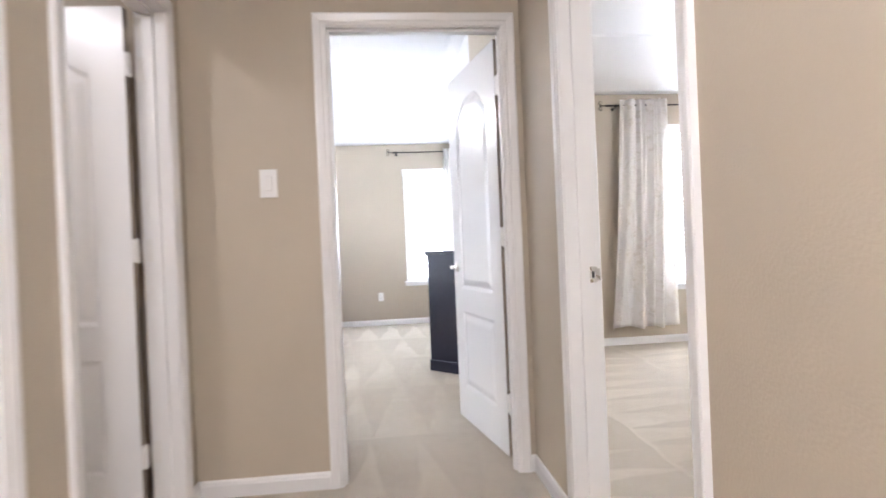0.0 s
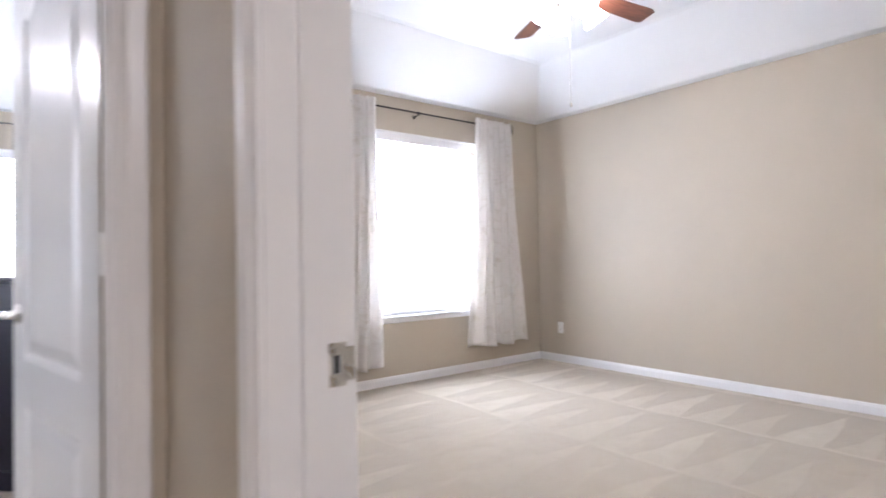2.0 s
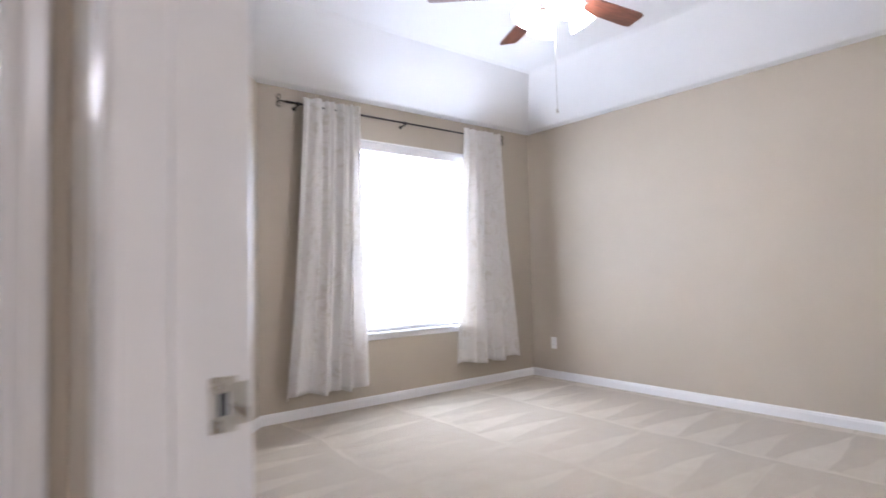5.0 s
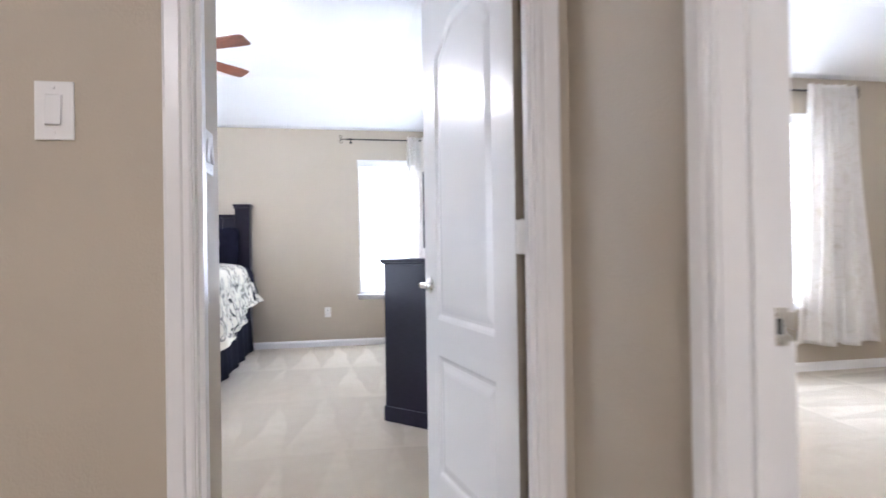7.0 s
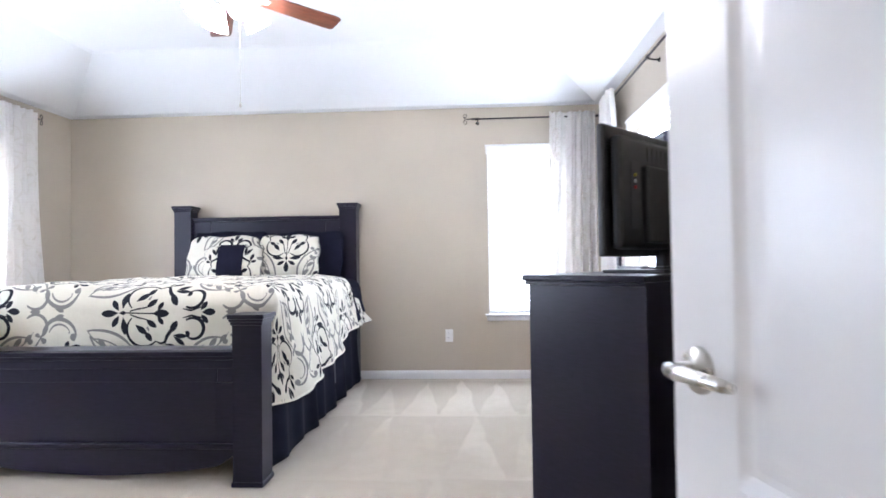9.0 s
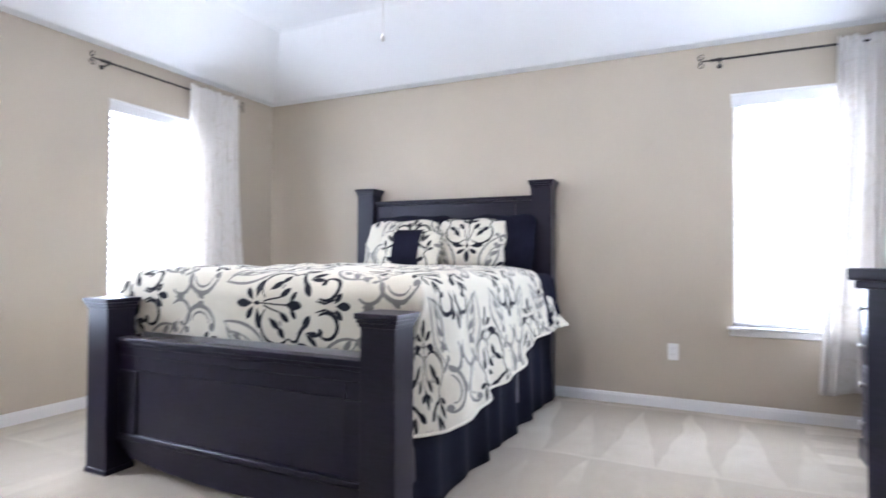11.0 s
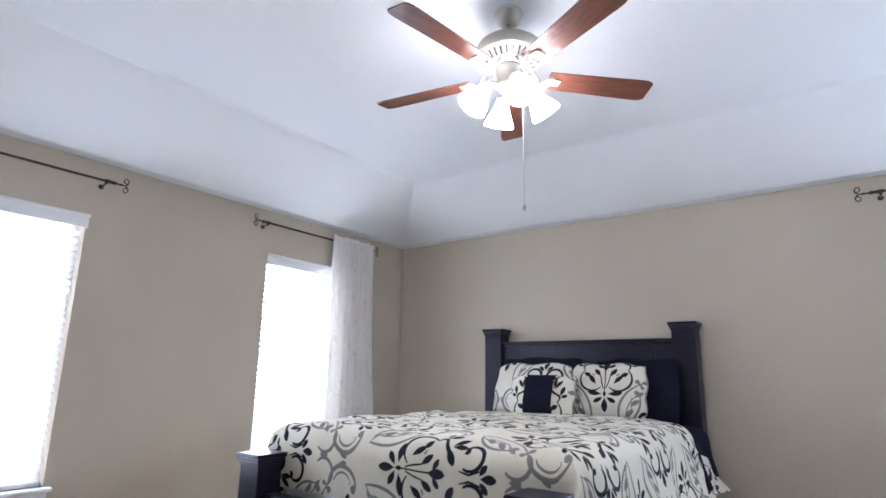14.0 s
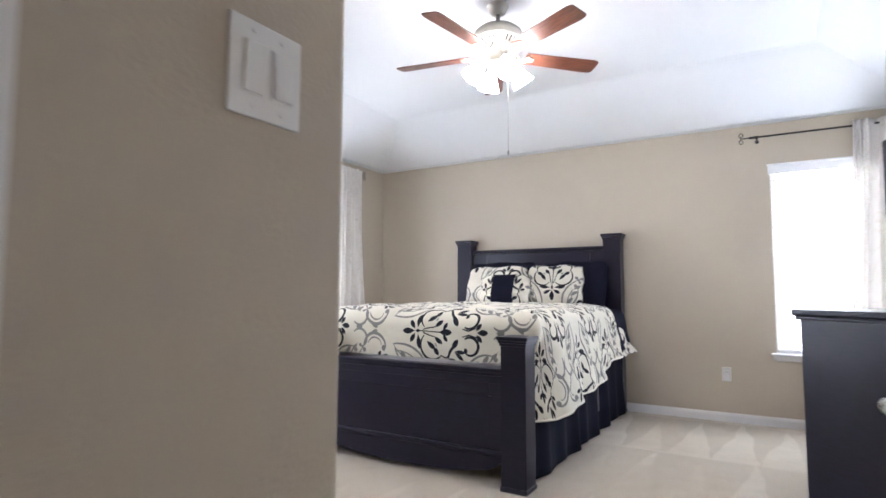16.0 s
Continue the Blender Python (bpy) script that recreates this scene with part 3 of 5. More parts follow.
# leaf opened into the bedroom: thickness lies to the hall side of the pivot
door("door_1", "white two-panel door standing open into the bedroom", pose(0.970, 3.195, 0.015, 0, 0, 100.6))
door("door_2", "white two-panel door standing open into the side room", pose(-0.60, 2.852, 0.012, 0, 0, 178), lever=True)
door("door_3", "white two-panel door, closed", pose(-0.552, 1.826, 0.012, 0, 0, -90), hinges=False)
for z in (0.272, 1.082, 1.812):
    part("hinge_leaf", box(0.9395, 0.9422, 3.095, 3.187, z - 0.045, z + 0.045), HINGE, bpy.data.objects["trim_bedroom_jamb"], "white painted hinge leaf")
    part("hinge_leaf", box(-0.588, -0.548, 2.8775, 2.8805, z - 0.045, z + 0.045), HINGE, bpy.data.objects["trim_side_jamb"], "white painted hinge leaf")

# ---- windows ----
def window(number, axis, inner, out, a0, a1, z0, z1, label):
    """A window in an opening a0..a1; inner: the wall's room face; out: +1 or -1, the way outdoors."""
    w = tagged(new("window_%d" % number), label, "window", "", "structure")

    def put(name, p0, p1, d0, d1, q0, q1, mat, text="", bevel=0.003, parent=w):
        e0, e1 = sorted((inner + out * d0, inner + out * d1))
        bm = box(p0, p1, e0, e1, q0, q1, bevel, 1) if axis == "x" else box(e0, e1, p0, p1, q0, q1, bevel, 1)
        return part(name, bm, mat, parent, text)
    f = 0.045
    fr = put("window_frame", a0, a0 + f, 0.085, 0.145, z0, z1, TRIM, "white vinyl frame")
    put("window_frame", a1 - f, a1, 0.085, 0.145, z0, z1, TRIM)
    put("window_frame", a0 + f, a1 - f, 0.085, 0.145, z1 - f, z1, TRIM)
    put("window_frame", a0 + f, a1 - f, 0.085, 0.145, z0, z0 + f, TRIM)
    zm = (z0 + z1) / 2
    put("meeting_rail", a0 + f, a1 - f, 0.10, 0.135, zm - 0.014, zm + 0.014, TRIM)
    for q0, q1 in ((z0 + f, zm - 0.02), (zm + 0.02, z1 - f)):
        pane = put("pane", a0 + f, a1 - f, 0.112, 0.116, q0, q1, GLASS, "clear glass", 0)
        pane.visible_shadow = False
    put("window_sill", a0 - 0.035, a1 + 0.035, -0.045, 0.085, z0 - 0.022, z0, TRIM, "white painted sill", 0.005)
    put("apron", a0 - 0.02, a1 + 0.02, -0.016, 0.0, z0 - 0.062, z0 - 0.022, TRIM, "", 0.004)
    wide, mid = a1 - a0, (a0 + a1) / 2
    if axis == "x":
        window_light(mid, inner + out * 0.012, (z0 + z1) / 2, wide - 0.04, z1 - z0 - 0.04, (0, -out))
    else:
        window_light(inner + out * 0.012, mid, (z0 + z1) / 2, wide - 0.04, z1 - z0 - 0.04, (-out, 0))
    return w


def blind(axis, inner, out, a0, a1, z0, z1):
    """A raised-slat blind that hangs inside a window's opening."""
    b = thing("window_blind", "white horizontal slat blind, lowered and open", "blind", "white slat blinds")

    def put(name, p0, p1, d0, d1, q0, q1, mat=PLASTIC, text="", bevel=0.003):
        e0, e1 = sorted((inner + out * d0, inner + out * d1))
        return part(name, box(p0, p1, e0, e1, q0, q1, bevel, 1) if axis == "x" else box(e0, e1, p0, p1, q0, q1, bevel, 1), mat, b, text)
    put("valance", a0 - 0.012, a1 + 0.012, -0.014, -0.003, z1 - 0.072, z1 + 0.012, TRIM, "white valance with a moulded edge", 0.004)
    put("valance_lip", a0 - 0.016, a1 + 0.016, -0.022, -0.0035, z1 - 0.004, z1 + 0.014, TRIM)
    put("headrail", a0 + 0.006, a1 - 0.006, 0.022, 0.07, z1 - 0.05, z1 - 0.004)
    put("bottom_rail", a0 + 0.008, a1 - 0.008, 0.022, 0.068, z0 + 0.0005, z0 + 0.030)
    n = int((z1 - z0 - 0.10) / 0.043)
    base = None
    for i in range(n):
        z = z0 + 0.05 + i * 0.043
        if base is None:
            bm = bmesh.new()
            rows = []
            for k in range(4):
                s = -1 + 2 * k / 3
                d, h = 0.045 + 0.016 * s, 0.003 * (1 - s * s) + 0.019 * s
                rows.append([bm.verts.new((p, inner + out * d, h) if axis == "x" else (inner + out * d, p, h)) for p in (a0 + 0.008, a1 - 0.008)])
            for r, q in zip(rows, rows[1:]):
                bm.faces.new((r[0], r[1], q[1], q[0]))
            bmesh.ops.solidify(bm, geom=bm.faces[:], thickness=0.0025)
            base = part("slat", bm, SLAT, b)
        else:
            o = new("slat", base.data)
            o.parent = b
            o.location = (0, 0, z)
            continue
        base.location = (0, 0, z)
    for p in (a0 + 0.13, a1 - 0.13):
        e = inner + out * 0.0195
        part("ladder_cord", tube([(p, e, z1 - 0.05), (p, e, z0 + 0.02)] if axis == "x" else [(e, p, z1 - 0.05), (e, p, z0 + 0.02)], 0.0012, 5), PLASTIC, b)
    p, e = a1 - 0.10, inner + out * 0.012
    part("pull_cord", tube([(p, e, z1 - 0.06), (p, e, z0 + 0.82)] if axis == "x" else [(e, p, z1 - 0.06), (e, p, z0 + 0.82)], 0.0012, 5), PLASTIC, b)
    part("tassel", moved(lathe([(0, 0.02), (0.004, 0.018), (0.009, -0.016), (0.008, -0.02), (0, -0.02)], 10), pose(p, e, z0 + 0.80) if axis == "x" else pose(e, p, z0 + 0.80)), PLASTIC, b)
    return b


for k, (axis, inner, out, a0, a1, z1, text) in enumerate((
        ("x", AY1, 1, 0.655, 1.35, WZ1, "white framed window beside the bed, blown out with daylight"),
        ("y", AX0, -1, 4.54, 5.30, WZ1, "white framed tall window filled with daylight"),
        ("y", AX0, -1, 6.60, 7.36, WZ1, "white framed tall window half behind a curtain"),
        ("y", AX1, 1, 5.95, 7.45, WZ1, "white framed wide window behind the dresser mirror"),
        ("x", BY1, 1, 3.13, 4.36, WZ1 + 0.04, "white framed wide window of the empty room"))):
    window(k + 1, axis, inner, out, a0, a1, WZ0, z1, text)
    blind(axis, inner, out, a0, a1, WZ0, z1)

# ---- curtain rods and curtains ----
def scroll(x, r, turns, hand):
    """A flat spiral wire that starts at x and curls to one side (local x, z)."""
    pts = []
    for i in range(22):
        t = i / 21
        a = -math.pi / 2 + hand * 0 + turns * 2 * math.pi * t
        rr = r * (1 - 0.72 * t)
        pts.append((x + 0.012 + rr * math.cos(a) * 0.9 + 0.02 * t, 0, hand * (r + rr * math.sin(a))))
    return pts


def curtain_rod(m, length, brackets):
    """A rod along local x from 0 to length, held 0.075 m off the wall, which lies at local y = 0.075."""
    r = thing("curtain_rod", "dark bronze curtain rod with scrolled wire finials", "curtain rod", "dark curtain rods", m)
    part("rod", tube([(0, 0, 0), (length / 2, 0, 0), (length, 0, 0)], 0.0075, 10), ROD, r, "", True)
    for x in (0.03, length - 0.03):
        part("collar", moved(lathe([(0, -0.02), (0.011, -0.02), (0.012, -0.012), (0.009, -0.008), (0.009, 0.008), (0.012, 0.012), (0.011, 0.02), (0, 0.02)], 14), pose(x, 0, 0, 0, 90)), ROD, r, "", True)
    for end, sign in ((0, -1), (length, 1)):
        bms = []
        for hand in (1, -1):
            pts = [(0, 0, 0), (0.025, 0, hand * 0.004)] + scroll(0.03, 0.026, 1.35, hand)
            bms.append(moved(tube(pts, 0.0032, 7), pose(end, 0, 0) @ Matrix.Diagonal((sign, 1, 1, 1))))
        bm = joined(*bms)
        bmesh.ops.recalc_face_normals(bm, faces=bm.faces[:])
        part("finial", bm, ROD, r, "scrolled wire finial", True)
    for x in brackets:
        part("bracket", joined(tube([(x, 0.073, -0.022), (x, 0.045, -0.020), (x, 0.02, -0.016), (x, 0.0, -0.011)], [0.006, 0.005, 0.005, 0.008], 8),
                               moved(lathe([(0, 0), (0.016, 0), (0.014, 0.006), (0, 0.008)], 14), pose(x, 0.0745, -0.022, 90)),
                               moved(lathe([(0, -0.012), (0.0125, -0.012), (0.0125, 0.012), (0, 0.012)], 12), pose(x, 0, 0, 0, 90))), ROD, r, "", True)
    return r


def curtain(m, top0, top1, bottom0, bottom1, ztop, zbottom, folds, seed, label):
    """A cloth panel in local x, z; it waves along local y and widens towards its hem."""
    rng = random.Random(seed)
    phases = [rng.uniform(0, 6.28) for _ in range(4)]
    nu, nv = 100, 60
    bm = bmesh.new()
    uvl = bm.loops.layers.uv.new("UVMap")
    grid = []
    for j in range(nv + 1):
        t = j / nv
        z = ztop + (zbottom - ztop) * t
        row = []
        for i in range(nu + 1):
            s = i / nu
            soft = s + 0.035 * math.sin(6.28 * s * 2 + phases[0]) * t
            x = (top0 + (top1 - top0) * s) * (1 - t ** 1.3) + (bottom0 + (bottom1 - bottom0) * soft) * t ** 1.3
            a = 2 * math.pi * folds * (s + 0.05 * math.sin(6.28 * s + phases[0]) + 0.025 * math.sin(17 * s + phases[3]))
            gather = 0.036 * math.exp(-2.2 * t) * min(1.0, 0.55 + 6 * t)
            y = gather * math.sin(1.6 * a + phases[3]) + (0.012 + 0.032 * t ** 0.7) * math.sin(a + phases[1] + 0.6 * math.sin(2.4 * t + phases[2]))
            y += 0.006 * math.sin(7 * t + 5 * s) + 0.012 * t * math.sin(0.47 * a + phases[2])
            zz = z + (0.012 * math.sin(a * 0.5 + phases[2]) * t) + (0.006 * abs(math.sin(a)) if j == 0 else 0)
            row.append(bm.verts.new((x, y, zz)))
        grid.append(row)
    wide = abs(bottom1 - bottom0) * 1.5
    for j in range(nv):
        for i in range(nu):
            f = bm.faces.new((grid[j][i], grid[j + 1][i], grid[j + 1][i + 1], grid[j][i + 1]))
            for lp, (ii, jj) in zip(f.loops, ((i, j), (i, j + 1), (i + 1, j + 1), (i + 1, j))):
                lp[uvl].uv = (ii / nu * wide + seed, jj / nv * (ztop - zbottom))
    bmesh.ops.recalc_face_normals(bm, faces=bm.faces[:])
    c = thing("curtain", label, "curtain", "printed white curtains", m)
    ob = part("panel", bm, CURTAIN, c, "", True)
    sol = ob.modifiers.new("thickness", "SOLIDIFY")
    sol.thickness = 0.003
    return c


PANEL = "off-white curtain with a tone-on-tone scrolling flower print"
RZ = 2.352
curtain_rod(pose(0.515, AY1 - 0.075, RZ), 1.15, (0.06, 1.08))
curtain(pose(0, AY1 - 0.112, 0), 1.215, 1.62, 1.09, 1.60, RZ + 0.03, 0.215, 5, 3, PANEL)
curtain_rod(pose(AX0 + 0.075, 6.47, RZ, 0, 0, 90), 1.24, (0.06, 1.18))
curtain(pose(AX0 + 0.112, 0, 0, 0, 0, 90), 7.17, 7.68, 7.13, 7.82, RZ + 0.035, 0.215, 5, 5, PANEL)
curtain_rod(pose(AX0 + 0.075, 4.20, RZ - 0.01, 0, 0, 90), 1.21, (0.06, 1.15))
curtain(pose(AX0 + 0.112, 0, 0, 0, 0, 90), 4.22, 4.66, 4.10, 4.77, RZ + 0.03, 0.215, 5, 7, PANEL)
curtain_rod(pose(AX1 - 0.075, 7.86, RZ, 0, 0, -90), 2.32, (0.06, 1.15, 2.26))
curtain(pose(AX1 - 0.112, 0, 0, 0, 0, -90), -7.84, -7.44, -7.86, -7.30, RZ + 0.035, 0.215, 5, 9, PANEL)
curtain(pose(AX1 - 0.112, 0, 0, 0, 0, -90), -6.0, -5.58, -6.05, -5.60, RZ + 0.035, 0.30, 5, 11, PANEL)
curtain_rod(pose(2.56, BY1 - 0.075, RZ - 0.005), 2.17, (0.10, 1.07, 2.11))
curtain(pose(0, BY1 - 0.112, 0), 2.69, 3.17, 2.50, 3.18, RZ + 0.04, 0.185, 5, 13, PANEL)
curtain(pose(0, BY1 - 0.112, 0), 4.26, 4.72, 4.12, 4.89, RZ + 0.035, 0.235, 5, 17, PANEL)

# ---- wall plates ----
def outlet(m):
    """A duplex outlet; local y faces the room."""
    o = thing("wall_outlet", "white plastic duplex outlet low on a beige wall", "outlet", "white wall outlets", m)
    part("plate", moved(box(-0.035, 0.035, -0.0, 0.006, -0.057, 0.057, 0.003, 2), pose(0, 0, 0)), PLASTIC, o)
    for z in (-0.02, 0.02):
        s = part("socket", box(-0.0165, 0.0165, 0.005, 0.0085, z - 0.014, z + 0.014, 0.004, 2), PLASTIC, o)
        for x in (-0.006, 0.006):
            part("slot", box(x - 0.001, x + 0.001, 0.0078, 0.0089, z - 0.002, z + 0.006), SLOT, s, "dark slot")
    part("screw", moved(lathe([(0, 0.0022), (0.0025, 0.002), (0.003, 0)], 10), pose(0, 0.006, 0, -90)), PLASTIC, o)
    return o


def switch_plate(m, gangs):
    o = thing("light_switch", "white plastic rocker switch plate with %s" % ("one paddle" if gangs == 1 else "two paddles"), "light switch", "", m)
    half = 0.038 if gangs == 1 else 0.058
    part("plate", box(-half, half, 0, 0.006, -0.062, 0.062, 0.003, 2), PLASTIC, o)
    for x in ([0.0] if gangs == 1 else [-0.023, 0.023]):
        part("surround", joined(box(x - 0.0172, x + 0.0172, 0.0055, 0.0072, -0.034, 0.034, 0.0008, 1)), PLASTIC, o)
        part("rocker", moved(box(-0.0152, 0.0152, 0.0, 0.006, -0.0315, 0.0315, 0.0015, 2), pose(x, 0.0065, 0, 4.5 if x <= 0 else -4.5)), PLASTIC, o)
        for z in (-0.048, 0.048):
            part("screw", moved(lathe([(0, 0.002), (0.0025, 0.0018), (0.003, 0)], 10), pose(x, 0.006, z, -90)), PLASTIC, o)
    return o


outlet(pose(0.287, AY1, 0.39, 0, 0, 180))
outlet(pose(BX1, 5.545, 0.345, 0, 0, 90))
outlet(pose(BX1, 2.65, 0.41, 0, 0, 90))
switch_plate(pose(-0.117, HY, 1.356, 0, 0, 180), 1)
switch_plate(pose(0.095, 3.425, 1.343, 0, 0, -90), 2)

# ---- damask print ----
def arc_strokes(x0, y0, x1, y1, bend, w0, w1, steps=12):
    out = []
    for i in range(steps):
        t = i / (steps - 1)
        k = 4 * t * (1 - t) * bend
        out.append((x0 + (x1 - x0) * t - (y1 - y0) * k, y0 + (y1 - y0) * t + (x1 - x0) * k, (w0 + (w1 - w0) * t) * (0.35 + 0.65 * math.sin(math.pi * min(1, 0.15 + 0.85 * t)))))
    return out


def leaf_strokes(x, y, angle, length, width, steps=9):
    out = []
    for i in range(steps):
        t = i / (steps - 1)
        out.append((x + 0.88 * length * t * math.cos(angle), y + 0.88 * length * t * math.sin(angle), width * (0.10 + 0.98 * math.sin(math.pi * t ** 1.25)) * 0.55))
    return out


def ball_scroll(cx, cy, r, start, sweep, w, ball):
    """A C-shaped scroll, thick in its middle, that ends in a ball; degrees."""
    out = []
    for i in range(16):
        t = i / 15
        a = radians(start + sweep * t)
        rr = r * (1 - 0.30 * t * t)
        out.append((cx + rr * math.cos(a), cy + rr * math.sin(a), w * (0.45 + 0.75 * math.sin(math.pi * min(1, 0.1 + t * 0.9)))))
    a = radians(start + sweep)
    out.append((cx + 0.62 * r * math.cos(a), cy + 0.62 * r * math.sin(a), ball))
    return out


def half_motif():
    """One mirrored half of a repeat, along its axis p and out to one side q: black and grey strokes of (p, q, half width)."""
    black, grey = [], []
    # fleur of pointed leaves round a small diamond
    for x, y, a, length, w in ((0.100, 0.0, 180, 0.100, 0.040), (0.104, 0.014, 120, 0.078, 0.030), (0.126, 0.024, 82, 0.105, 0.034)):
        black.append(leaf_strokes(x, y, radians(a), length, w))
    black.append([(0.108, 0.0, 0.003), (0.126, 0.0, 0.013), (0.146, 0.0, 0.003)])
    # open ring whose end swings out into a stem
    ring = []
    for i in range(24):
        t = i / 23
        a = radians(224 - 180 * t)
        ring.append((0.235 + 0.086 * math.cos(a), 0.088 + 0.086 * math.sin(a), 0.0040 + 0.0045 * math.sin(math.pi * t)))
    black.append(ring + [(0.322, 0.160, 0.006), (0.346, 0.152, 0.008), (0.357, 0.124, 0.010), (0.374, 0.100, 0.011)])
    # leaves and stems inside the ring
    black.append([(0.150, 0.0, 0.004), (0.220, 0.0, 0.004), (0.300, 0.0, 0.005)])
    black.append([(0.165, 0.010, 0.004), (0.205, 0.022, 0.005), (0.255, 0.032, 0.004)])
    for x, y, a, length, w in ((0.285, 0.0, 0, 0.098, 0.042), (0.312, 0.014, 58, 0.062, 0.024), (0.252, 0.030, 40, 0.080, 0.030),
                               (0.196, 0.062, 38, 0.088, 0.032), (0.278, 0.150, -118, 0.060, 0.030)):
        black.append(leaf_strokes(x, y, radians(a), length, w))
    # sprays outside the ring
    for x, y, a, length, w in ((0.372, 0.110, -58, 0.092, 0.034), (0.345, 0.162, 18, 0.080, 0.026), (0.335, 0.165, 66, 0.052, 0.022),
                               (0.392, 0.122, 34, 0.090, 0.024), (0.392, 0.116, 4, 0.086, 0.024)):
        black.append(leaf_strokes(x, y, radians(a), length, w))
    # paired volutes and a last trefoil
    black.append(ball_scroll(0.496, 0.086, 0.060, -120, 262, 0.0090, 0.0190))
    black.append([(0.446, 0.024, 0.003), (0.490, 0.013, 0.006), (0.540, 0.028, 0.004)])
    black.append(leaf_strokes(0.545, 0.0, 0.0, 0.080, 0.036))
    black.append(leaf_strokes(0.540, 0.012, radians(52), 0.062, 0.026))
    # grey ribbons with balls, a thin line beside each, and leaves
    grey.append(ball_scroll(0.845, 0.125, 0.104, 186, 172, 0.0105, 0.0260))
    grey.append(ball_scroll(0.845, 0.122, 0.072, 200, 130, 0.0055, 0.0050))
    grey.append(ball_scroll(0.705, 0.078, 0.066, 225, 215, 0.0085, 0.0170))
    grey.append(arc_strokes(-0.060, 0.090, 0.205, 0.222, -0.16, 0.009, 0.011, 14) + [(0.222, 0.208, 0.019)])
    grey.append(arc_strokes(-0.055, 0.132, 0.165, 0.250, -0.14, 0.005, 0.005, 12))
    grey.append(arc_strokes(0.470, 0.230, 0.665, 0.130, -0.20, 0.008, 0.010, 14) + [(0.672, 0.146, 0.019)])
    grey.append(arc_strokes(0.455, 0.262, 0.650, 0.180, -0.18, 0.005, 0.005, 12))
    for x, y, a, length, w in ((-0.010, 0.128, 52, 0.082, 0.030), (0.055, 0.165, 50, 0.080, 0.030), (0.115, 0.196, 46, 0.066, 0.026),
                               (0.672, 0.0, 0, 0.060, 0.030), (0.770, 0.215, 75, 0.075, 0.030), (0.800, 0.030, -20, 0.070, 0.026)):
        grey.append(leaf_strokes(x, y, radians(a), length, w, 8))
    return [[(p, q, w * 0.86) for p, q, w in line] for line in black], [[(p, q, w * 0.82) for p, q, w in line] for line in grey]


REPEAT_P, REPEAT_Q = 1.05, 0.70


def print_distance(strokes, u, v, shift):
    """Distance from cloth points to the nearest stroke of a mirrored, half-dropped repeat."""
    best = np.full(u.shape, 0.03)
    for drop in (0, 1):
        p = np.mod(u + drop * REPEAT_P / 2 + shift[0] + 0.08, REPEAT_P) - 0.08
        q = np.abs(np.mod(v + drop * REPEAT_Q / 2 + shift[1], REPEAT_Q) - REPEAT_Q / 2)
        for line in strokes:
            ps, qs = [k[0] for k in line], [k[1] for k in line]
            near = np.nonzero((p > min(ps) - 0.05) & (p < max(ps) + 0.05) & (q > min(qs) - 0.05) & (q < max(qs) + 0.05))[0]
            pn, qn, bn = p[near], q[near], best[near]
            for (p0, q0, w0), (p1, q1, w1) in zip(line, line[1:]):
                dp, dq = p1 - p0, q1 - q0
                t = np.clip(((pn - p0) * dp + (qn - q0) * dq) / max(dp * dp + dq * dq, 1e-9), 0, 1)
                bn = np.minimum(bn, np.hypot(pn - p0 - t * dp, qn - q0 - t * dq) - (w0 + (w1 - w0) * t))
            best[near] = bn
    return best


BLACK_STROKES, GREY_STROKES = half_motif()


def put_print(me, u, v, shift=(0.0, 0.0)):
    b = print_distance(BLACK_STROKES, u, v, shift)
    g = np.maximum(print_distance(GREY_STROKES, u, v, shift), 0.008 - b)
    for name, values in (("black_print", b), ("grey_print", g)):
        a = me.attributes.new(name, "FLOAT", "POINT")
        a.data.foreach_set("value", values.astype(np.float32))


def grid_mesh(name, co, u, v, mat, shift=(0, 0), keep=None):
    """A smooth cloth mesh from arrays of points, shaped (rows, columns, 3)."""
    nj, ni = co.shape[:2]
    idx = np.arange(nj * ni).reshape(nj, ni)
    quads = np.stack([idx[:-1, :-1], idx[:-1, 1:], idx[1:, 1:], idx[1:, :-1]], -1).reshape(-1, 4)
    me = bpy.data.meshes.new(name)
    me.from_pydata(co.reshape(-1, 3).tolist(), [], quads.tolist())
    me.materials.append(mat)
    me.shade_smooth()
    if u is not None:
        put_print(me, u.reshape(-1), v.reshape(-1), shift)
    return me


def fold_noise(a, b, seed):
    """Smooth wandering values in -1..1 for cloth."""
    rng = np.random.RandomState(seed)
    out = np.zeros_like(a)
    for k in range(7):
        fx, fy = rng.uniform(1.0, 7.5, 2) * rng.choice([-1, 1], 2)
        out += np.sin(fx * a + fy * b + rng.uniform(0, 6.28)) / 7 * 1.8
    return out

# ---- bed ----
BED_L, BED_R = -2.19, -0.50        # outer faces of the posts
bed = thing("bed", "dark espresso wooden post bed with panelled headboard and footboard", "bed", at=pose(0, 0, 0))


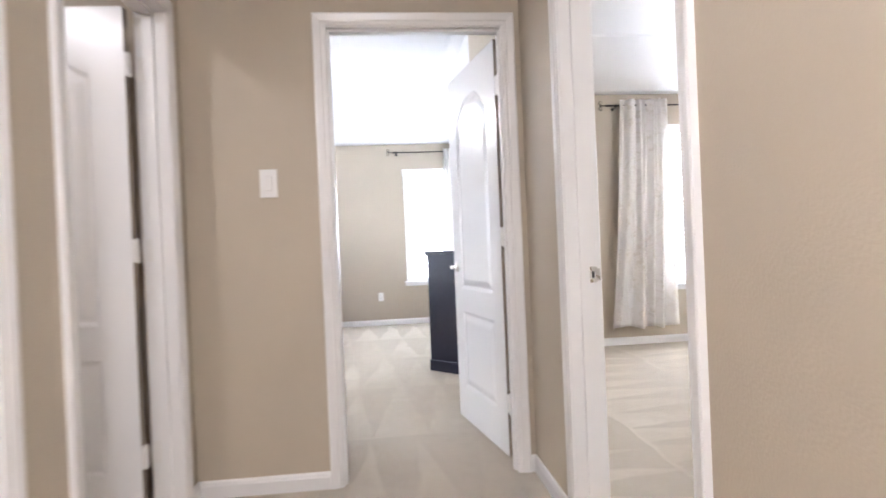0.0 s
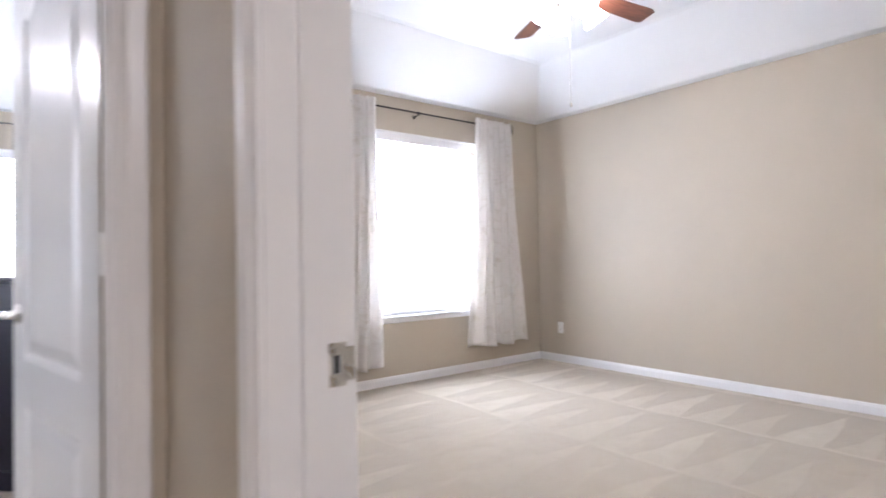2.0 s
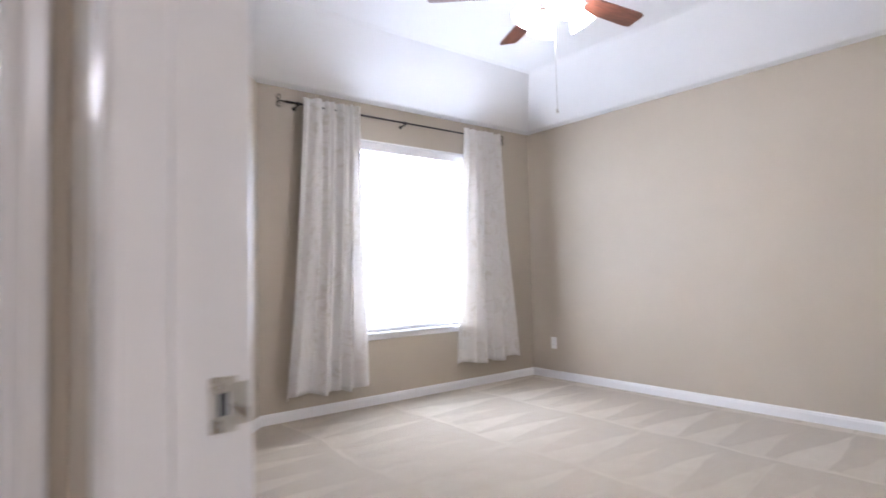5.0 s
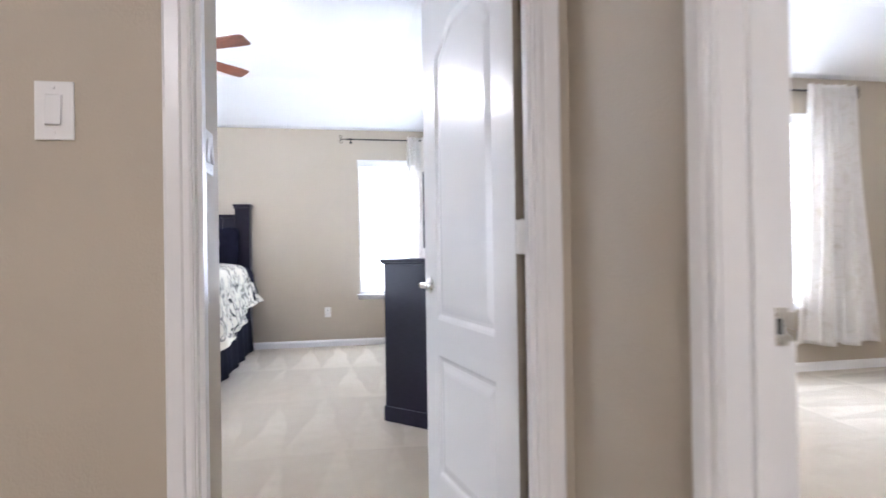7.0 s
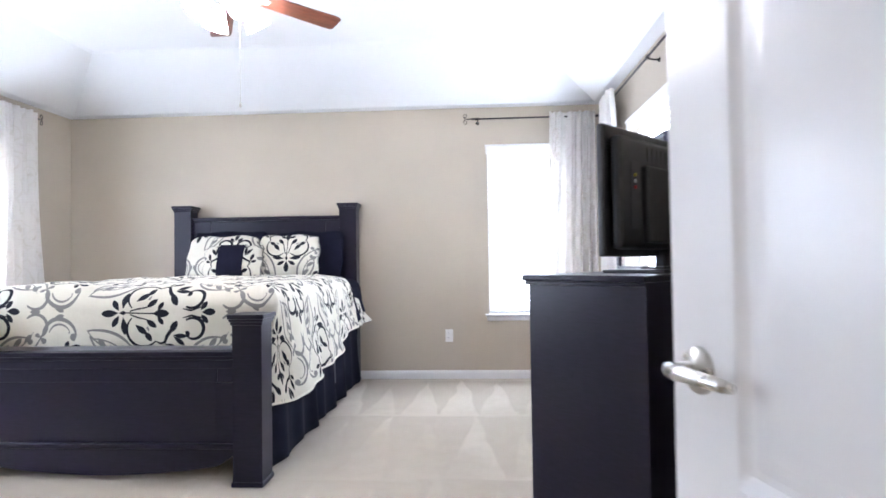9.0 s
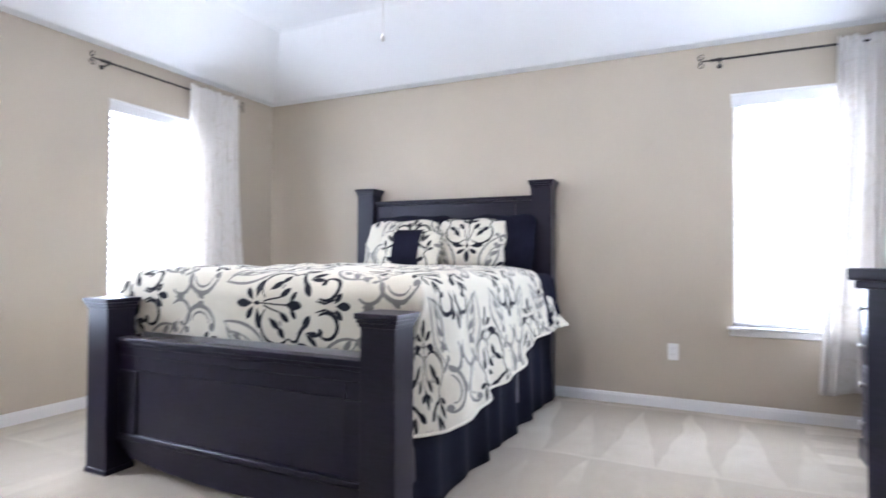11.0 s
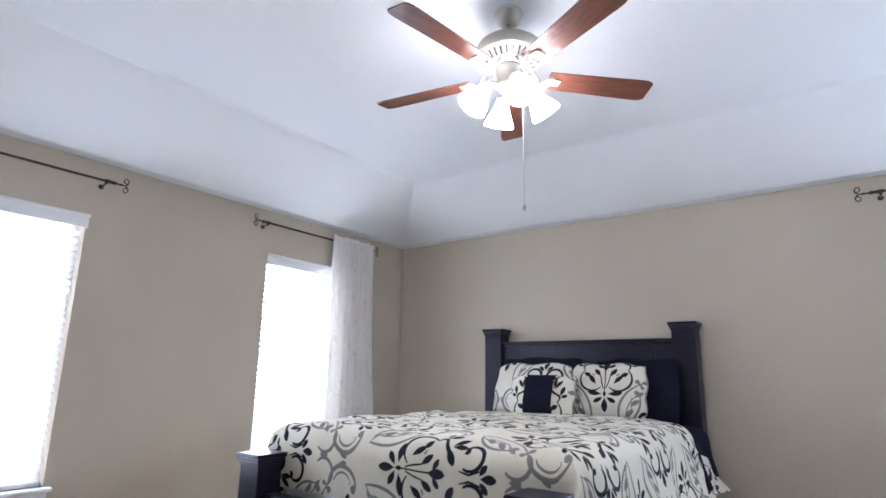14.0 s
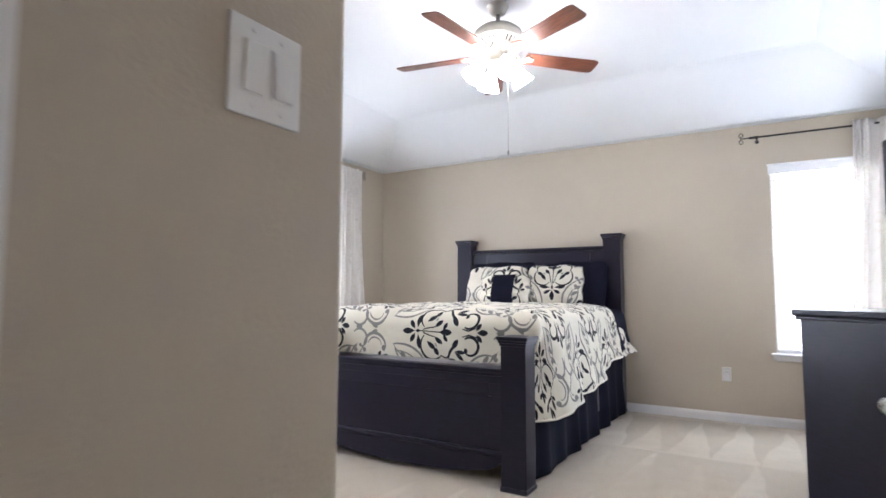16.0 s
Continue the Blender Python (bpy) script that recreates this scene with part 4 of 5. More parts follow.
def post(x0, x1, y0, y1, height, name):
    cap = 0.018
    bm = joined(box(x0, x1, y0, y1, 0.0, height - 0.05, 0.004, 2))
    p = part(name, bm, ESPRESSO, bed)
    part("cap", joined(box(x0 - 0.006, x1 + 0.006, y0 - 0.006, y1 + 0.006, height - 0.052, height - 0.036, 0.004, 2),
                       box(x0 - 0.012, x1 + 0.012, y0 - 0.012, y1 + 0.012, height - 0.036, height - 0.022, 0.004, 2),
                       box(x0 - cap, x1 + cap, y0 - cap, y1 + cap, height - 0.022, height, 0.005, 2)), ESPRESSO, p, "stepped square cap")
    part("foot_block", box(x0 - 0.005, x1 + 0.005, y0 - 0.005, y1 + 0.005, 0.0, 0.025, 0.002, 1), ESPRESSO, p)
    return p


PW = 0.145
post(BED_L, BED_L + PW, 5.755, 5.895, 0.825, "foot_post")
post(BED_R - PW - 0.005, BED_R - 0.005, 5.755, 5.895, 0.825, "foot_post")
post(BED_L - 0.01, BED_L + PW, 8.05, 8.185, 1.605, "head_post")
post(BED_R - PW - 0.035, BED_R - 0.025, 8.05, 8.185, 1.605, "head_post")
fx0, fx1 = BED_L + PW, BED_R - PW
fb = part("footboard", box(fx0, fx1, 5.825, 5.850, 0.175, 0.60, 0.002, 1), ESPRESSO, bed)
part("top_rail", joined(box(fx0, fx1, 5.800, 5.872, 0.615, 0.640, 0.006, 3), box(fx0, fx1, 5.808, 5.860, 0.598, 0.617, 0.004, 2), box(fx0, fx1, 5.816, 5.855, 0.555, 0.598, 0.002, 1)), ESPRESSO, fb)
for s0, s1 in ((fx0, fx0 + 0.115), (fx1 - 0.115, fx1)):
    part("stile", box(s0, s1, 5.815, 5.826, 0.185, 0.485, 0.003, 2), ESPRESSO, fb)
for s0, s1 in ((fx0, fx0 + 0.108), (fx0 + 0.112, fx1 - 0.112), (fx1 - 0.108, fx1)):
    part("tile_panel", box(s0, s1, 5.8215, 5.826, 0.4885, 0.5555, 0.0015, 1), ESPRESSO, fb)
part("bottom_moulding", box(fx0, fx1, 5.806, 5.852, 0.162, 0.189, 0.006, 3), ESPRESSO, fb)
bm = bmesh.new()
lo, hi = [], []
n_arch = 40
for i in range(n_arch + 1):
    t = i / n_arch
    z = 0.100 - 0.070 * math.sin(math.pi * t) ** 0.8 + 0.05 * (1 - min(1, min(t, 1 - t) * 14))
    x = fx0 + (fx1 - fx0) * t
    lo.append([bm.verts.new((x, y, z)) for y in (5.815, 5.84)])
    hi.append([bm.verts.new((x, y, 0.166)) for y in (5.815, 5.84)])
for i in range(n_arch):
    bm.faces.new((lo[i][0], lo[i + 1][0], hi[i + 1][0], hi[i][0]))
    bm.faces.new((lo[i][1], hi[i][1], hi[i + 1][1], lo[i + 1][1]))
    bm.faces.new((lo[i][0], lo[i][1], lo[i + 1][1], lo[i + 1][0]))
part("apron", bm, ESPRESSO, fb, "bowed lower apron")
hb = part("headboard", box(fx0, fx1, 8.105, 8.130, 0.30, 1.47, 0.002, 1), ESPRESSO, bed)
part("top_rail", joined(box(fx0, fx1, 8.075, 8.155, 1.475, 1.497, 0.006, 3), box(fx0, fx1, 8.082, 8.145, 1.462, 1.477, 0.003, 2)), ESPRESSO, hb)
for s0, s1 in ((fx0, fx0 + 0.165), (fx0 + 0.168, fx1 - 0.168), (fx1 - 0.165, fx1)):
    part("tile_panel", box(s0, s1, 8.094, 8.106, 1.335, 1.460, 0.003, 2), ESPRESSO, hb)
for i in range(3):
    w = (fx1 - fx0) / 3
    part("panel", box(fx0 + i * w + 0.004, fx0 + (i + 1) * w - 0.004, 8.097, 8.106, 0.80, 1.328, 0.003, 2), ESPRESSO, hb)
for x in (BED_L + 0.04, BED_R - 0.065):
    part("side_rail", box(x, x + 0.028, 5.895, 8.05, 0.16, 0.36, 0.003, 2), ESPRESSO, bed)

mattress = thing("mattress", "white mattress and box spring under the bedding", "mattress")
part("box_spring", box(-2.10, -0.58, 5.91, 8.04, 0.22, 0.50, 0.03, 3), CEILING, mattress)
part("mattress_body", box(-2.10, -0.60, 5.96, 8.04, 0.50, 0.88, 0.05, 4), CEILING, mattress)


def comforter():
    x_l, x_r, y_f, y_h = -2.10, -0.60, 6.05, 7.62
    top, r = 0.962, 0.12
    n_side, n_top, n_foot, n_len = 170, 390, 96, 400
    cols = [("L", 1 - i / n_side) for i in range(n_side)] + [("T", i / n_top) for i in range(n_top + 1)] + [("R", (i + 1) / n_side) for i in range(n_side)]
    rows = [("F", 1 - i / n_foot) for i in range(n_foot)] + [("T", i / n_len) for i in range(n_len + 1)]
    co = np.zeros((len(rows), len(cols), 3))
    u = np.zeros(co.shape[:2])
    v = np.zeros(co.shape[:2])
    for j, (rk, rf) in enumerate(rows):
        y = y_f + (y_h - y_f) * (rf if rk == "T" else 0)
        along = rf if rk == "T" else 0.0
        foot = 0.38 * rf if rk == "F" else 0.0
        # the hem falls lowest by the foot post and climbs to the turned-back head end
        hem = 0.295 + 0.014 * math.sin(9 * along + 0.5) + 0.225 * along ** 1.1
        len_r = top - hem + 0.02
        for i, (ck, cf) in enumerate(cols):
            x = x_l + (x_r - x_l) * (cf if ck == "T" else (0 if ck == "L" else 1))
            side = 0.0 if ck == "T" else cf * (len_r if ck == "R" else 0.62)
            sgn = -1 if ck == "L" else 1
            q = min(math.hypot(side, foot), max(side, foot) * 1.04)
            if q > 0:
                dx, dy = sgn * side / q, -foot / q
                a = min(q / r, math.pi / 2)
                out = r * math.sin(a)
                down = r * (1 - math.cos(a)) + max(0.0, q - r * math.pi / 2)
                over = max(0.0, q - 0.16)
                ph = 10 * y + (1.5 if sgn > 0 else 4)
                out += over * 0.15 * abs(dx) + over * (0.045 * math.sin(ph) + 0.03 * math.sin(2.3 * ph + 1)) * abs(dx)
                if rk == "F" and side < foot:
                    out = min(out, r + 0.01)
                px, py, pz = x + dx * out, y + dy * min(out, r), top - down
                if rk == "F" and ck == "R":
                    # beside the post the side drop carries on towards the foot
                    k = min(1.0, max(0.0, (side - foot * 0.6) / 0.16))
                    k = k * k * (3 - 2 * k)
                    a = min(side / r, math.pi / 2)
                    hang = max(0.0, side - 0.16)
                    flare = r * math.sin(a) + hang * (0.15 + 0.045 * math.sin(10 * y_f + 1.5 - 8 * foot) + 0.03 * math.sin(2.3 * (10 * y_f + 1.5) + 1))
                    drop = r * (1 - math.cos(a)) + max(0.0, side - r * math.pi / 2)
                    px, py, pz = px + (x + flare * (1 - 0.7 * (foot / 0.38) ** 1.5) - px) * k, py + (y_f - 0.135 * foot / 0.38 - py) * k, pz + (top - drop - pz) * k
            else:
                px, py, pz = x, y, top
            co[j, i] = (px, py, pz)
            u[j, i] = (x - x_l) + sgn * side
            v[j, i] = (y - y_f) - foot
    w = fold_noise(u * 1.3, v * 1.3, 4)
    w2 = fold_noise(u * 4.0 + 3, v * 4.0, 9)
    flat = np.clip((co[:, :, 2] - 0.6) / 0.3, 0, 1)
    co[:, :, 2] += (0.016 * w + 0.006 * w2) * flat
    co[:, :, 0] += 0.010 * w2 * (1 - flat)
    mid = np.sin(np.clip((u - 0.0) / 1.5, 0, 1) * math.pi)
    co[:, :, 2] += 0.012 * mid * flat
    # the head end sags outward at the open corner
    me = grid_mesh("comforter", co, u, v, DAMASK, (-0.67, 0.56))
    ob = new("comforter", me)
    for k in (0, -1):
        part("hem", tube([tuple(p) for p in co[::4, k]], 0.007, 7), HEM, ob, "", True)
    tagged(ob, "cream comforter printed with black and grey scrolls on the bed", "comforter")
    return ob


comforter()


def navy_sheet():
    """The dark sheet turned back at the head of the bed."""
    x_l, x_r, top, r = -2.11, -0.595, 0.925, 0.11
    ss = np.linspace(-0.45, (x_r - x_l) + 0.42, 120)
    ys = np.linspace(7.50, 8.03, 40)
    co = np.zeros((len(ys), len(ss), 3))
    for j, y in enumerate(ys):
        for i, s in enumerate(ss):
            q = max(0.0, -s, s - (x_r - x_l))
            sgn = -1 if s < 0 else 1
            x = x_l + min(max(s, 0), x_r - x_l)
            q *= 0.75 + 0.25 * (8.03 - y) / 0.53
            a = min(q / r, math.pi / 2)
            out = r * math.sin(a) + max(0, q - 0.16) * (0.22 + 0.12 * math.sin(24 * y))
            z = top - r * (1 - math.cos(a)) - max(0.0, q - r * math.pi / 2)
            co[j, i] = (x + sgn * out, y, z + 0.006 * math.sin(14 * s + 9 * y))
    ob = new("bed_sheet", grid_mesh("bed_sheet", co, None, None, NAVY))
    sol = ob.modifiers.new("thickness", "SOLIDIFY")
    sol.thickness = 0.004
    return tagged(ob, "navy black sheet turned back at the head of the bed", "sheet")


navy_sheet()


def turned_corner():
    """The comforter's open corner that hangs out beside the head post."""
    ss = np.linspace(0, 1, 40)
    ts = np.linspace(0, 1, 40)
    co = np.zeros((40, 40, 3))
    for j, t in enumerate(ts):
        for i, s in enumerate(ss):
            co[j, i] = (-0.480 + 0.085 * t * (0.4 + 0.6 * s) + 0.014 * math.sin(9 * s + 5 * t), 7.48 + 0.36 * s + 0.10 * s * t, 0.84 - 0.10 * s - (0.30 - 0.12 * s) * t)
    u = np.repeat(ss[None, :] * 0.45, 40, 0)
    v = np.repeat(ts[:, None] * 0.3, 40, 1)
    ob = new("comforter_corner", grid_mesh("comforter_corner", co, u, v, DAMASK, (0.0, 0.1)))
    ob.modifiers.new("padding", "SOLIDIFY").thickness = 0.012
    ob.parent = bpy.data.objects["comforter"]
    return ob


turned_corner()


def bed_skirt():
    """Pleated dark valance round the bed, hung from under the mattress to the floor."""
    skirt = thing("bed_skirt", "navy black pleated bed skirt hanging to the carpet", "bed skirt")
    for x, sgn in ((-0.534, 1), (-2.160, -1)):
        bm = bmesh.new()
        rows = []
        n = 260
        for i in range(n + 1):
            t = i / n
            y = 8.035 - 2.13 * t
            pleat = 0.5 + 0.5 * math.sin(2 * math.pi * 8.0 * t + 0.8 * math.sin(11 * t))
            pleat = pleat ** 1.3
            row = []
            for k in range(9):
                h = k / 8
                z = 0.56 - 0.545 * h + 0.012 * pleat * h
                row.append(bm.verts.new((x + sgn * (pleat * 0.030 * (0.15 + h) + 0.004 * h + 0.012 * h * math.sin(31 * t)), y + 0.012 * math.sin(20 * t) * h, z)))
            rows.append(row)
        for a, b in zip(rows, rows[1:]):
            for k in range(8):
                bm.faces.new((a[k], b[k], b[k + 1], a[k + 1]))
        bmesh.ops.recalc_face_normals(bm, faces=bm.faces[:])
        ob = part("side_drop", bm, NAVY, skirt, "", True)
        ob.modifiers.new("thickness", "SOLIDIFY").thickness = 0.003
    return skirt


bed_skirt()


def pillow(m, wide, high, thick, mat, label, seed, flange=0.0, band=False, shift=(0, 0)):
    """A stuffed pillow that stands in local x, z and faces local -y."""
    n = 128
    s = np.linspace(-1, 1, n)
    gx, gz = np.meshgrid(s, s)
    inner = np.clip(1 - (np.abs(gx) ** 2.6), 0, 1) * np.clip(1 - (np.abs(gz) ** 2.6), 0, 1)
    fat = thick / 2 * np.sqrt(np.clip(inner, 0, 1)) ** 0.9
    px = gx * wide / 2 * (1 - 0.05 * (1 - gz ** 2) * (np.abs(gx) ** 3))
    pz = gz * high / 2 * (1 - 0.06 * (1 - gx ** 2) * (np.abs(gz) ** 3))
    corner = 1 - 0.11 * (np.abs(gx) * np.abs(gz)) ** 3
    px, pz = px * corner + 0.006 * np.sin(7 * gz + seed) * np.abs(gx) ** 4, pz * corner + 0.008 * np.sin(6 * gx + seed) * np.abs(gz) ** 4
    w = fold_noise(gx * 2, gz * 2, seed) * 0.006 * inner
    ob = thing("pillow", label, "pillow", "pillows on the bed", m)
    for side in (-1, 1):
        co = np.stack([px, side * (fat + 0.002) + w, pz], -1)
        if side > 0:
            co = co[:, ::-1]
        uu, vv = co[:, :, 2], co[:, :, 0]
        me = grid_mesh("cushion_front" if side < 0 else "cushion_back", co, uu if mat is DAMASK else None, vv, mat, shift)
        o = new("front" if side < 0 else "back", me)
        o.parent = ob
    if flange:
        ring = []
        for k in range(120):
            a = 2 * math.pi * k / 120
            ca, sa = math.cos(a), math.sin(a)
            f = 1 / max(abs(ca), abs(sa))
            gx1, gz1 = ca * f, sa * f
            c1 = 1 - 0.11 * abs(gx1 * gz1) ** 3
            ring.append((gx1 * wide / 2 * c1 * (1 - 0.05 * (1 - gz1 ** 2)) + 0.006 * math.sin(7 * gz1 + seed) * abs(gx1) ** 4, 0.004 * math.sin(9 * a), gz1 * high / 2 * c1 * (1 - 0.06 * (1 - gx1 ** 2)) + 0.008 * math.sin(6 * gx1 + seed) * abs(gz1) ** 4))
        ring.append(ring[0])
        part("piping", tube(ring, 0.007, 6), mat, ob)
    if band:
        n2 = 40
        sx = np.linspace(-0.42, 0.42, n2)
        gx2, gz2 = np.meshgrid(sx, np.linspace(-0.99, 0.99, n2))
        inn = np.clip(1 - (np.abs(gx2) ** 2.6), 0, 1) * np.clip(1 - (np.abs(gz2) ** 2.6), 0, 1)
        f2 = thick / 2 * np.sqrt(inn) ** 0.9 + 0.013
        co = np.stack([gx2 * wide / 2, -f2, gz2 * high / 2 * (1 - 0.06 * (1 - gx2 ** 2) * np.abs(gz2) ** 3) * 1.01], -1)
        o = new("band", grid_mesh("band", co, None, None, NAVY))
        o.modifiers.new("thickness", "SOLIDIFY").thickness = 0.004
        o.parent = ob
        o["label"] = "plain navy black band"
    return ob


pillow(pose(-1.66, 7.98, 1.145, -14, 0, 0), 0.70, 0.46, 0.15, NAVY, "plain navy black pillow against the headboard", 2, 0.02)
pillow(pose(-0.93, 7.98, 1.135, -14, 0, 0), 0.62, 0.46, 0.15, NAVY, "plain navy black pillow against the headboard", 3, 0.02)
pillow(pose(-1.64, 7.82, 1.125, -20, 0, -3), 0.66, 0.41, 0.17, DAMASK, "cream pillow sham printed with black and grey scrolls", 5, 0.02, shift=(0.42, 0.22))
pillow(pose(-1.06, 7.82, 1.125, -20, 0, 5), 0.53, 0.41, 0.17, DAMASK, "cream pillow sham printed with black and grey scrolls", 6, 0.02, shift=(0.17, 0.35))
pillow(pose(-1.47, 7.64, 1.085, -22, 0, 2), 0.50, 0.31, 0.14, DAMASK, "small cream scroll cushion with a navy band", 8, 0.01, True, shift=(0.36, 0.35))

# ---- ceiling fans ----
def fan(m):
    """A five-blade ceiling fan with four lit glass shades; local origin at the ceiling."""
    f = thing("ceiling_fan", "pewter ceiling fan with cherry wood blades and four lit shades", "ceiling fan", "ceiling fans", m)
    part("canopy", lathe([(0, 0), (0.052, 0), (0.064, -0.006), (0.066, -0.018), (0.060, -0.028), (0.055, -0.032), (0.052, -0.050), (0.040, -0.062), (0.030, -0.068), (0, -0.068)], 32), FANMETAL, f, "", True)
    part("downrod", lathe([(0, -0.06), (0.013, -0.06), (0.013, -0.13), (0.022, -0.135), (0.030, -0.150), (0, -0.150)], 20), FANMETAL, f, "", True)
    part("motor_housing", lathe([(0, -0.136), (0.060, -0.139), (0.112, -0.156), (0.142, -0.180), (0.150, -0.200), (0.150, -0.210), (0.146, -0.214), (0.147, -0.226), (0.138, -0.234), (0.132, -0.238), (0.094, -0.272), (0.085, -0.28), (0, -0.28)], 48), FANMETAL, f, "", True)
    for k in range(28):
        a = 2 * math.pi * k / 28
        part("vent", moved(box(-0.0045, 0.0045, -0.002, 0.0012, -0.019, 0.019), pose(0.1135 * math.cos(a), 0.1135 * math.sin(a), -0.2545, 0, 0, math.degrees(a) - 90) @ pose(0, 0, 0, -48)), SLOT, f, "dark vent slot")
    part("switch_housing", lathe([(0, -0.278), (0.060, -0.278), (0.062, -0.29), (0.052, -0.296), (0.050, -0.353), (0.056, -0.36), (0.056, -0.373), (0.040, -0.388), (0.022, -0.4), (0.014, -0.42), (0, -0.426)], 28), FANMETAL, f, "", True)
    for k in range(5):
        a = -98 + 72 * k
        h = pose(0, 0, -0.290, 0, 0, a)
        loop = [(0.165 + 0.040 * math.cos(t), 0.040 * math.sin(t) * (1 + 0.35 * math.cos(t)), -0.048 + 0.02 * math.cos(t)) for t in (2 * math.pi * i / 24 for i in range(25))]
        eye = [(0.165 + 0.018 * math.cos(t), 0.017 * math.sin(t), -0.049) for t in (2 * math.pi * i / 16 for i in range(17))]
        iron = part("blade_iron", moved(joined(tube([(0.085, 0.022, 0.018), (0.105, 0.022, -0.012), (0.130, 0.018, -0.045)], 0.006, 8), tube([(0.085, -0.022, 0.018), (0.105, -0.022, -0.012), (0.130, -0.018, -0.045)], 0.006, 8),
                                               tube(loop, 0.0055, 8), tube(eye, 0.0045, 8), box(0.178, 0.232, -0.026, 0.026, -0.040, -0.036, 0.0015, 1)), h), FANMETAL, f, "openwork pewter blade arm", True)
        bm = bmesh.new()
        outline = []
        for i in range(9):
            t = i / 8
            outline.append((0.175 + 0.43 * t, -0.052 - 0.012 * t))
        for t in (0.25, 0.5, 0.75, 1.0):
            c = t * math.pi / 2
            outline.append((0.605 + 0.052 * math.sin(c), -0.064 + 0.018 * (1 - math.cos(c))))
        full = outline + [(x, -y) for x, y in outline[::-1]]
        up = [bm.verts.new((x, y, 0.003)) for x, y in full]
        dn = [bm.verts.new((x, y, -0.003)) for x, y in full]
        bm.faces.new(up)
        bm.faces.new(dn[::-1])
        for i in range(len(full)):
            j = (i + 1) % len(full)
            bm.faces.new((up[i], dn[i], dn[j], up[j]))
        bmesh.ops.recalc_face_normals(bm, faces=bm.faces[:])
        b = part("blade", bm, BLADE, f, "cherry wood blade")
        b.matrix_basis = h @ pose(0, 0, -0.030, -12, 0, 0)
    for k in range(4):
        a = radians(47 + 90 * k)
        c, s = math.cos(a), math.sin(a)
        part("lamp_arm", tube([(0.045 * c, 0.045 * s, -0.363), (0.075 * c, 0.075 * s, -0.358), (0.098 * c, 0.098 * s, -0.373), (0.108 * c, 0.108 * s, -0.396)], 0.008, 10), FANMETAL, f, "", True)
        sh = part("shade", lathe([(0.0, 0.010), (0.022, 0.006), (0.030, -0.006), (0.036, -0.028), (0.050, -0.060), (0.064, -0.092), (0.068, -0.108), (0.064, -0.106), (0.047, -0.060), (0.030, -0.020), (0.0, -0.010)], 28), SHADE_GLASS, f, "lit frosted glass bell shade", True)
        sh.matrix_basis = pose(0.108 * c, 0.108 * s, -0.39, 0, 0, math.degrees(a)) @ pose(0, 0, 0, 0, -34, 0)
        part("socket_cup", moved(lathe([(0, 0.020), (0.020, 0.018), (0.028, 0.004), (0.030, -0.004), (0, -0.004)], 20), pose(0.104 * c, 0.104 * s, -0.38, 0, 0, math.degrees(a)) @ pose(0, 0, 0, 0, -34, 0)), FANMETAL, f, "", True)
    part("pull_chain", tube([(0.05, 0.02, -0.373), (0.055, 0.018, -0.36), (0.056, 0.017, -0.91)], 0.0013, 6), FANMETAL, f)
    part("chain_knob", moved(lathe([(0, 0.014), (0.004, 0.012), (0.007, 0.0), (0.006, -0.010), (0, -0.014)], 12), pose(0.056, 0.017, -0.925)), FANMETAL, f, "", True)
    return f


one = fan(pose(-0.736, 5.927, TRAY))
copy_thing(one, pose(3.17, 3.72, TRAY, 0, 0, 20))

# ---- chest of drawers ----
def drawer_front(x0, x1, z0, z1, parent, knobs):
    """A drawer front in local x, z on the face y = 0, with a raised edge and knobs."""
    d = part("drawer", joined(box(x0, x1, -0.004, 0.012, z0, z1, 0.004, 2), box(x0 + 0.022, x1 - 0.022, 0.0, 0.017, z0 + 0.022, z1 - 0.022, 0.004, 2)), ESPRESSO, parent)
    for x in knobs:
        part("knob", moved(lathe([(0, 0), (0.008, 0.0), (0.007, 0.012), (0.014, 0.018), (0.0155, 0.024), (0.012, 0.029), (0, 0.031)], 18), pose(x, 0.015, (z0 + z1) / 2, -90)), NICKEL, d, "satin nickel knob", True)
    return d


def chest():
    c = thing("chest_of_drawers", "dark espresso chest of drawers standing across the angled wall", "chest", at=pose(0.724, 5.238, 0, 0, 0, 45))
    w, d, h = 0.93, 0.47, 1.012
    part("body", joined(box(0, w, -d, 0, 0.0, h - 0.03, 0.003, 2)), ESPRESSO, c)
    part("top", joined(box(-0.013, w + 0.016, -d, 0.026, h - 0.022, h, 0.006, 3), box(-0.007, w + 0.009, -d, 0.016, h - 0.036, h - 0.022, 0.004, 2)), ESPRESSO, c, "moulded top edge")
    part("plinth", box(-0.008, w + 0.008, -d, 0.010, 0.0, 0.095, 0.006, 2), ESPRESSO, c)
    for k in range(4):
        z0 = 0.13 + k * 0.205
        for x0, x1 in ((0.03, w / 2 - 0.008), (w / 2 + 0.008, w - 0.03)):
            drawer_front(x0, x1, z0, z0 + 0.19, c, (x0 + 0.11, x1 - 0.11))
    return c


chest()


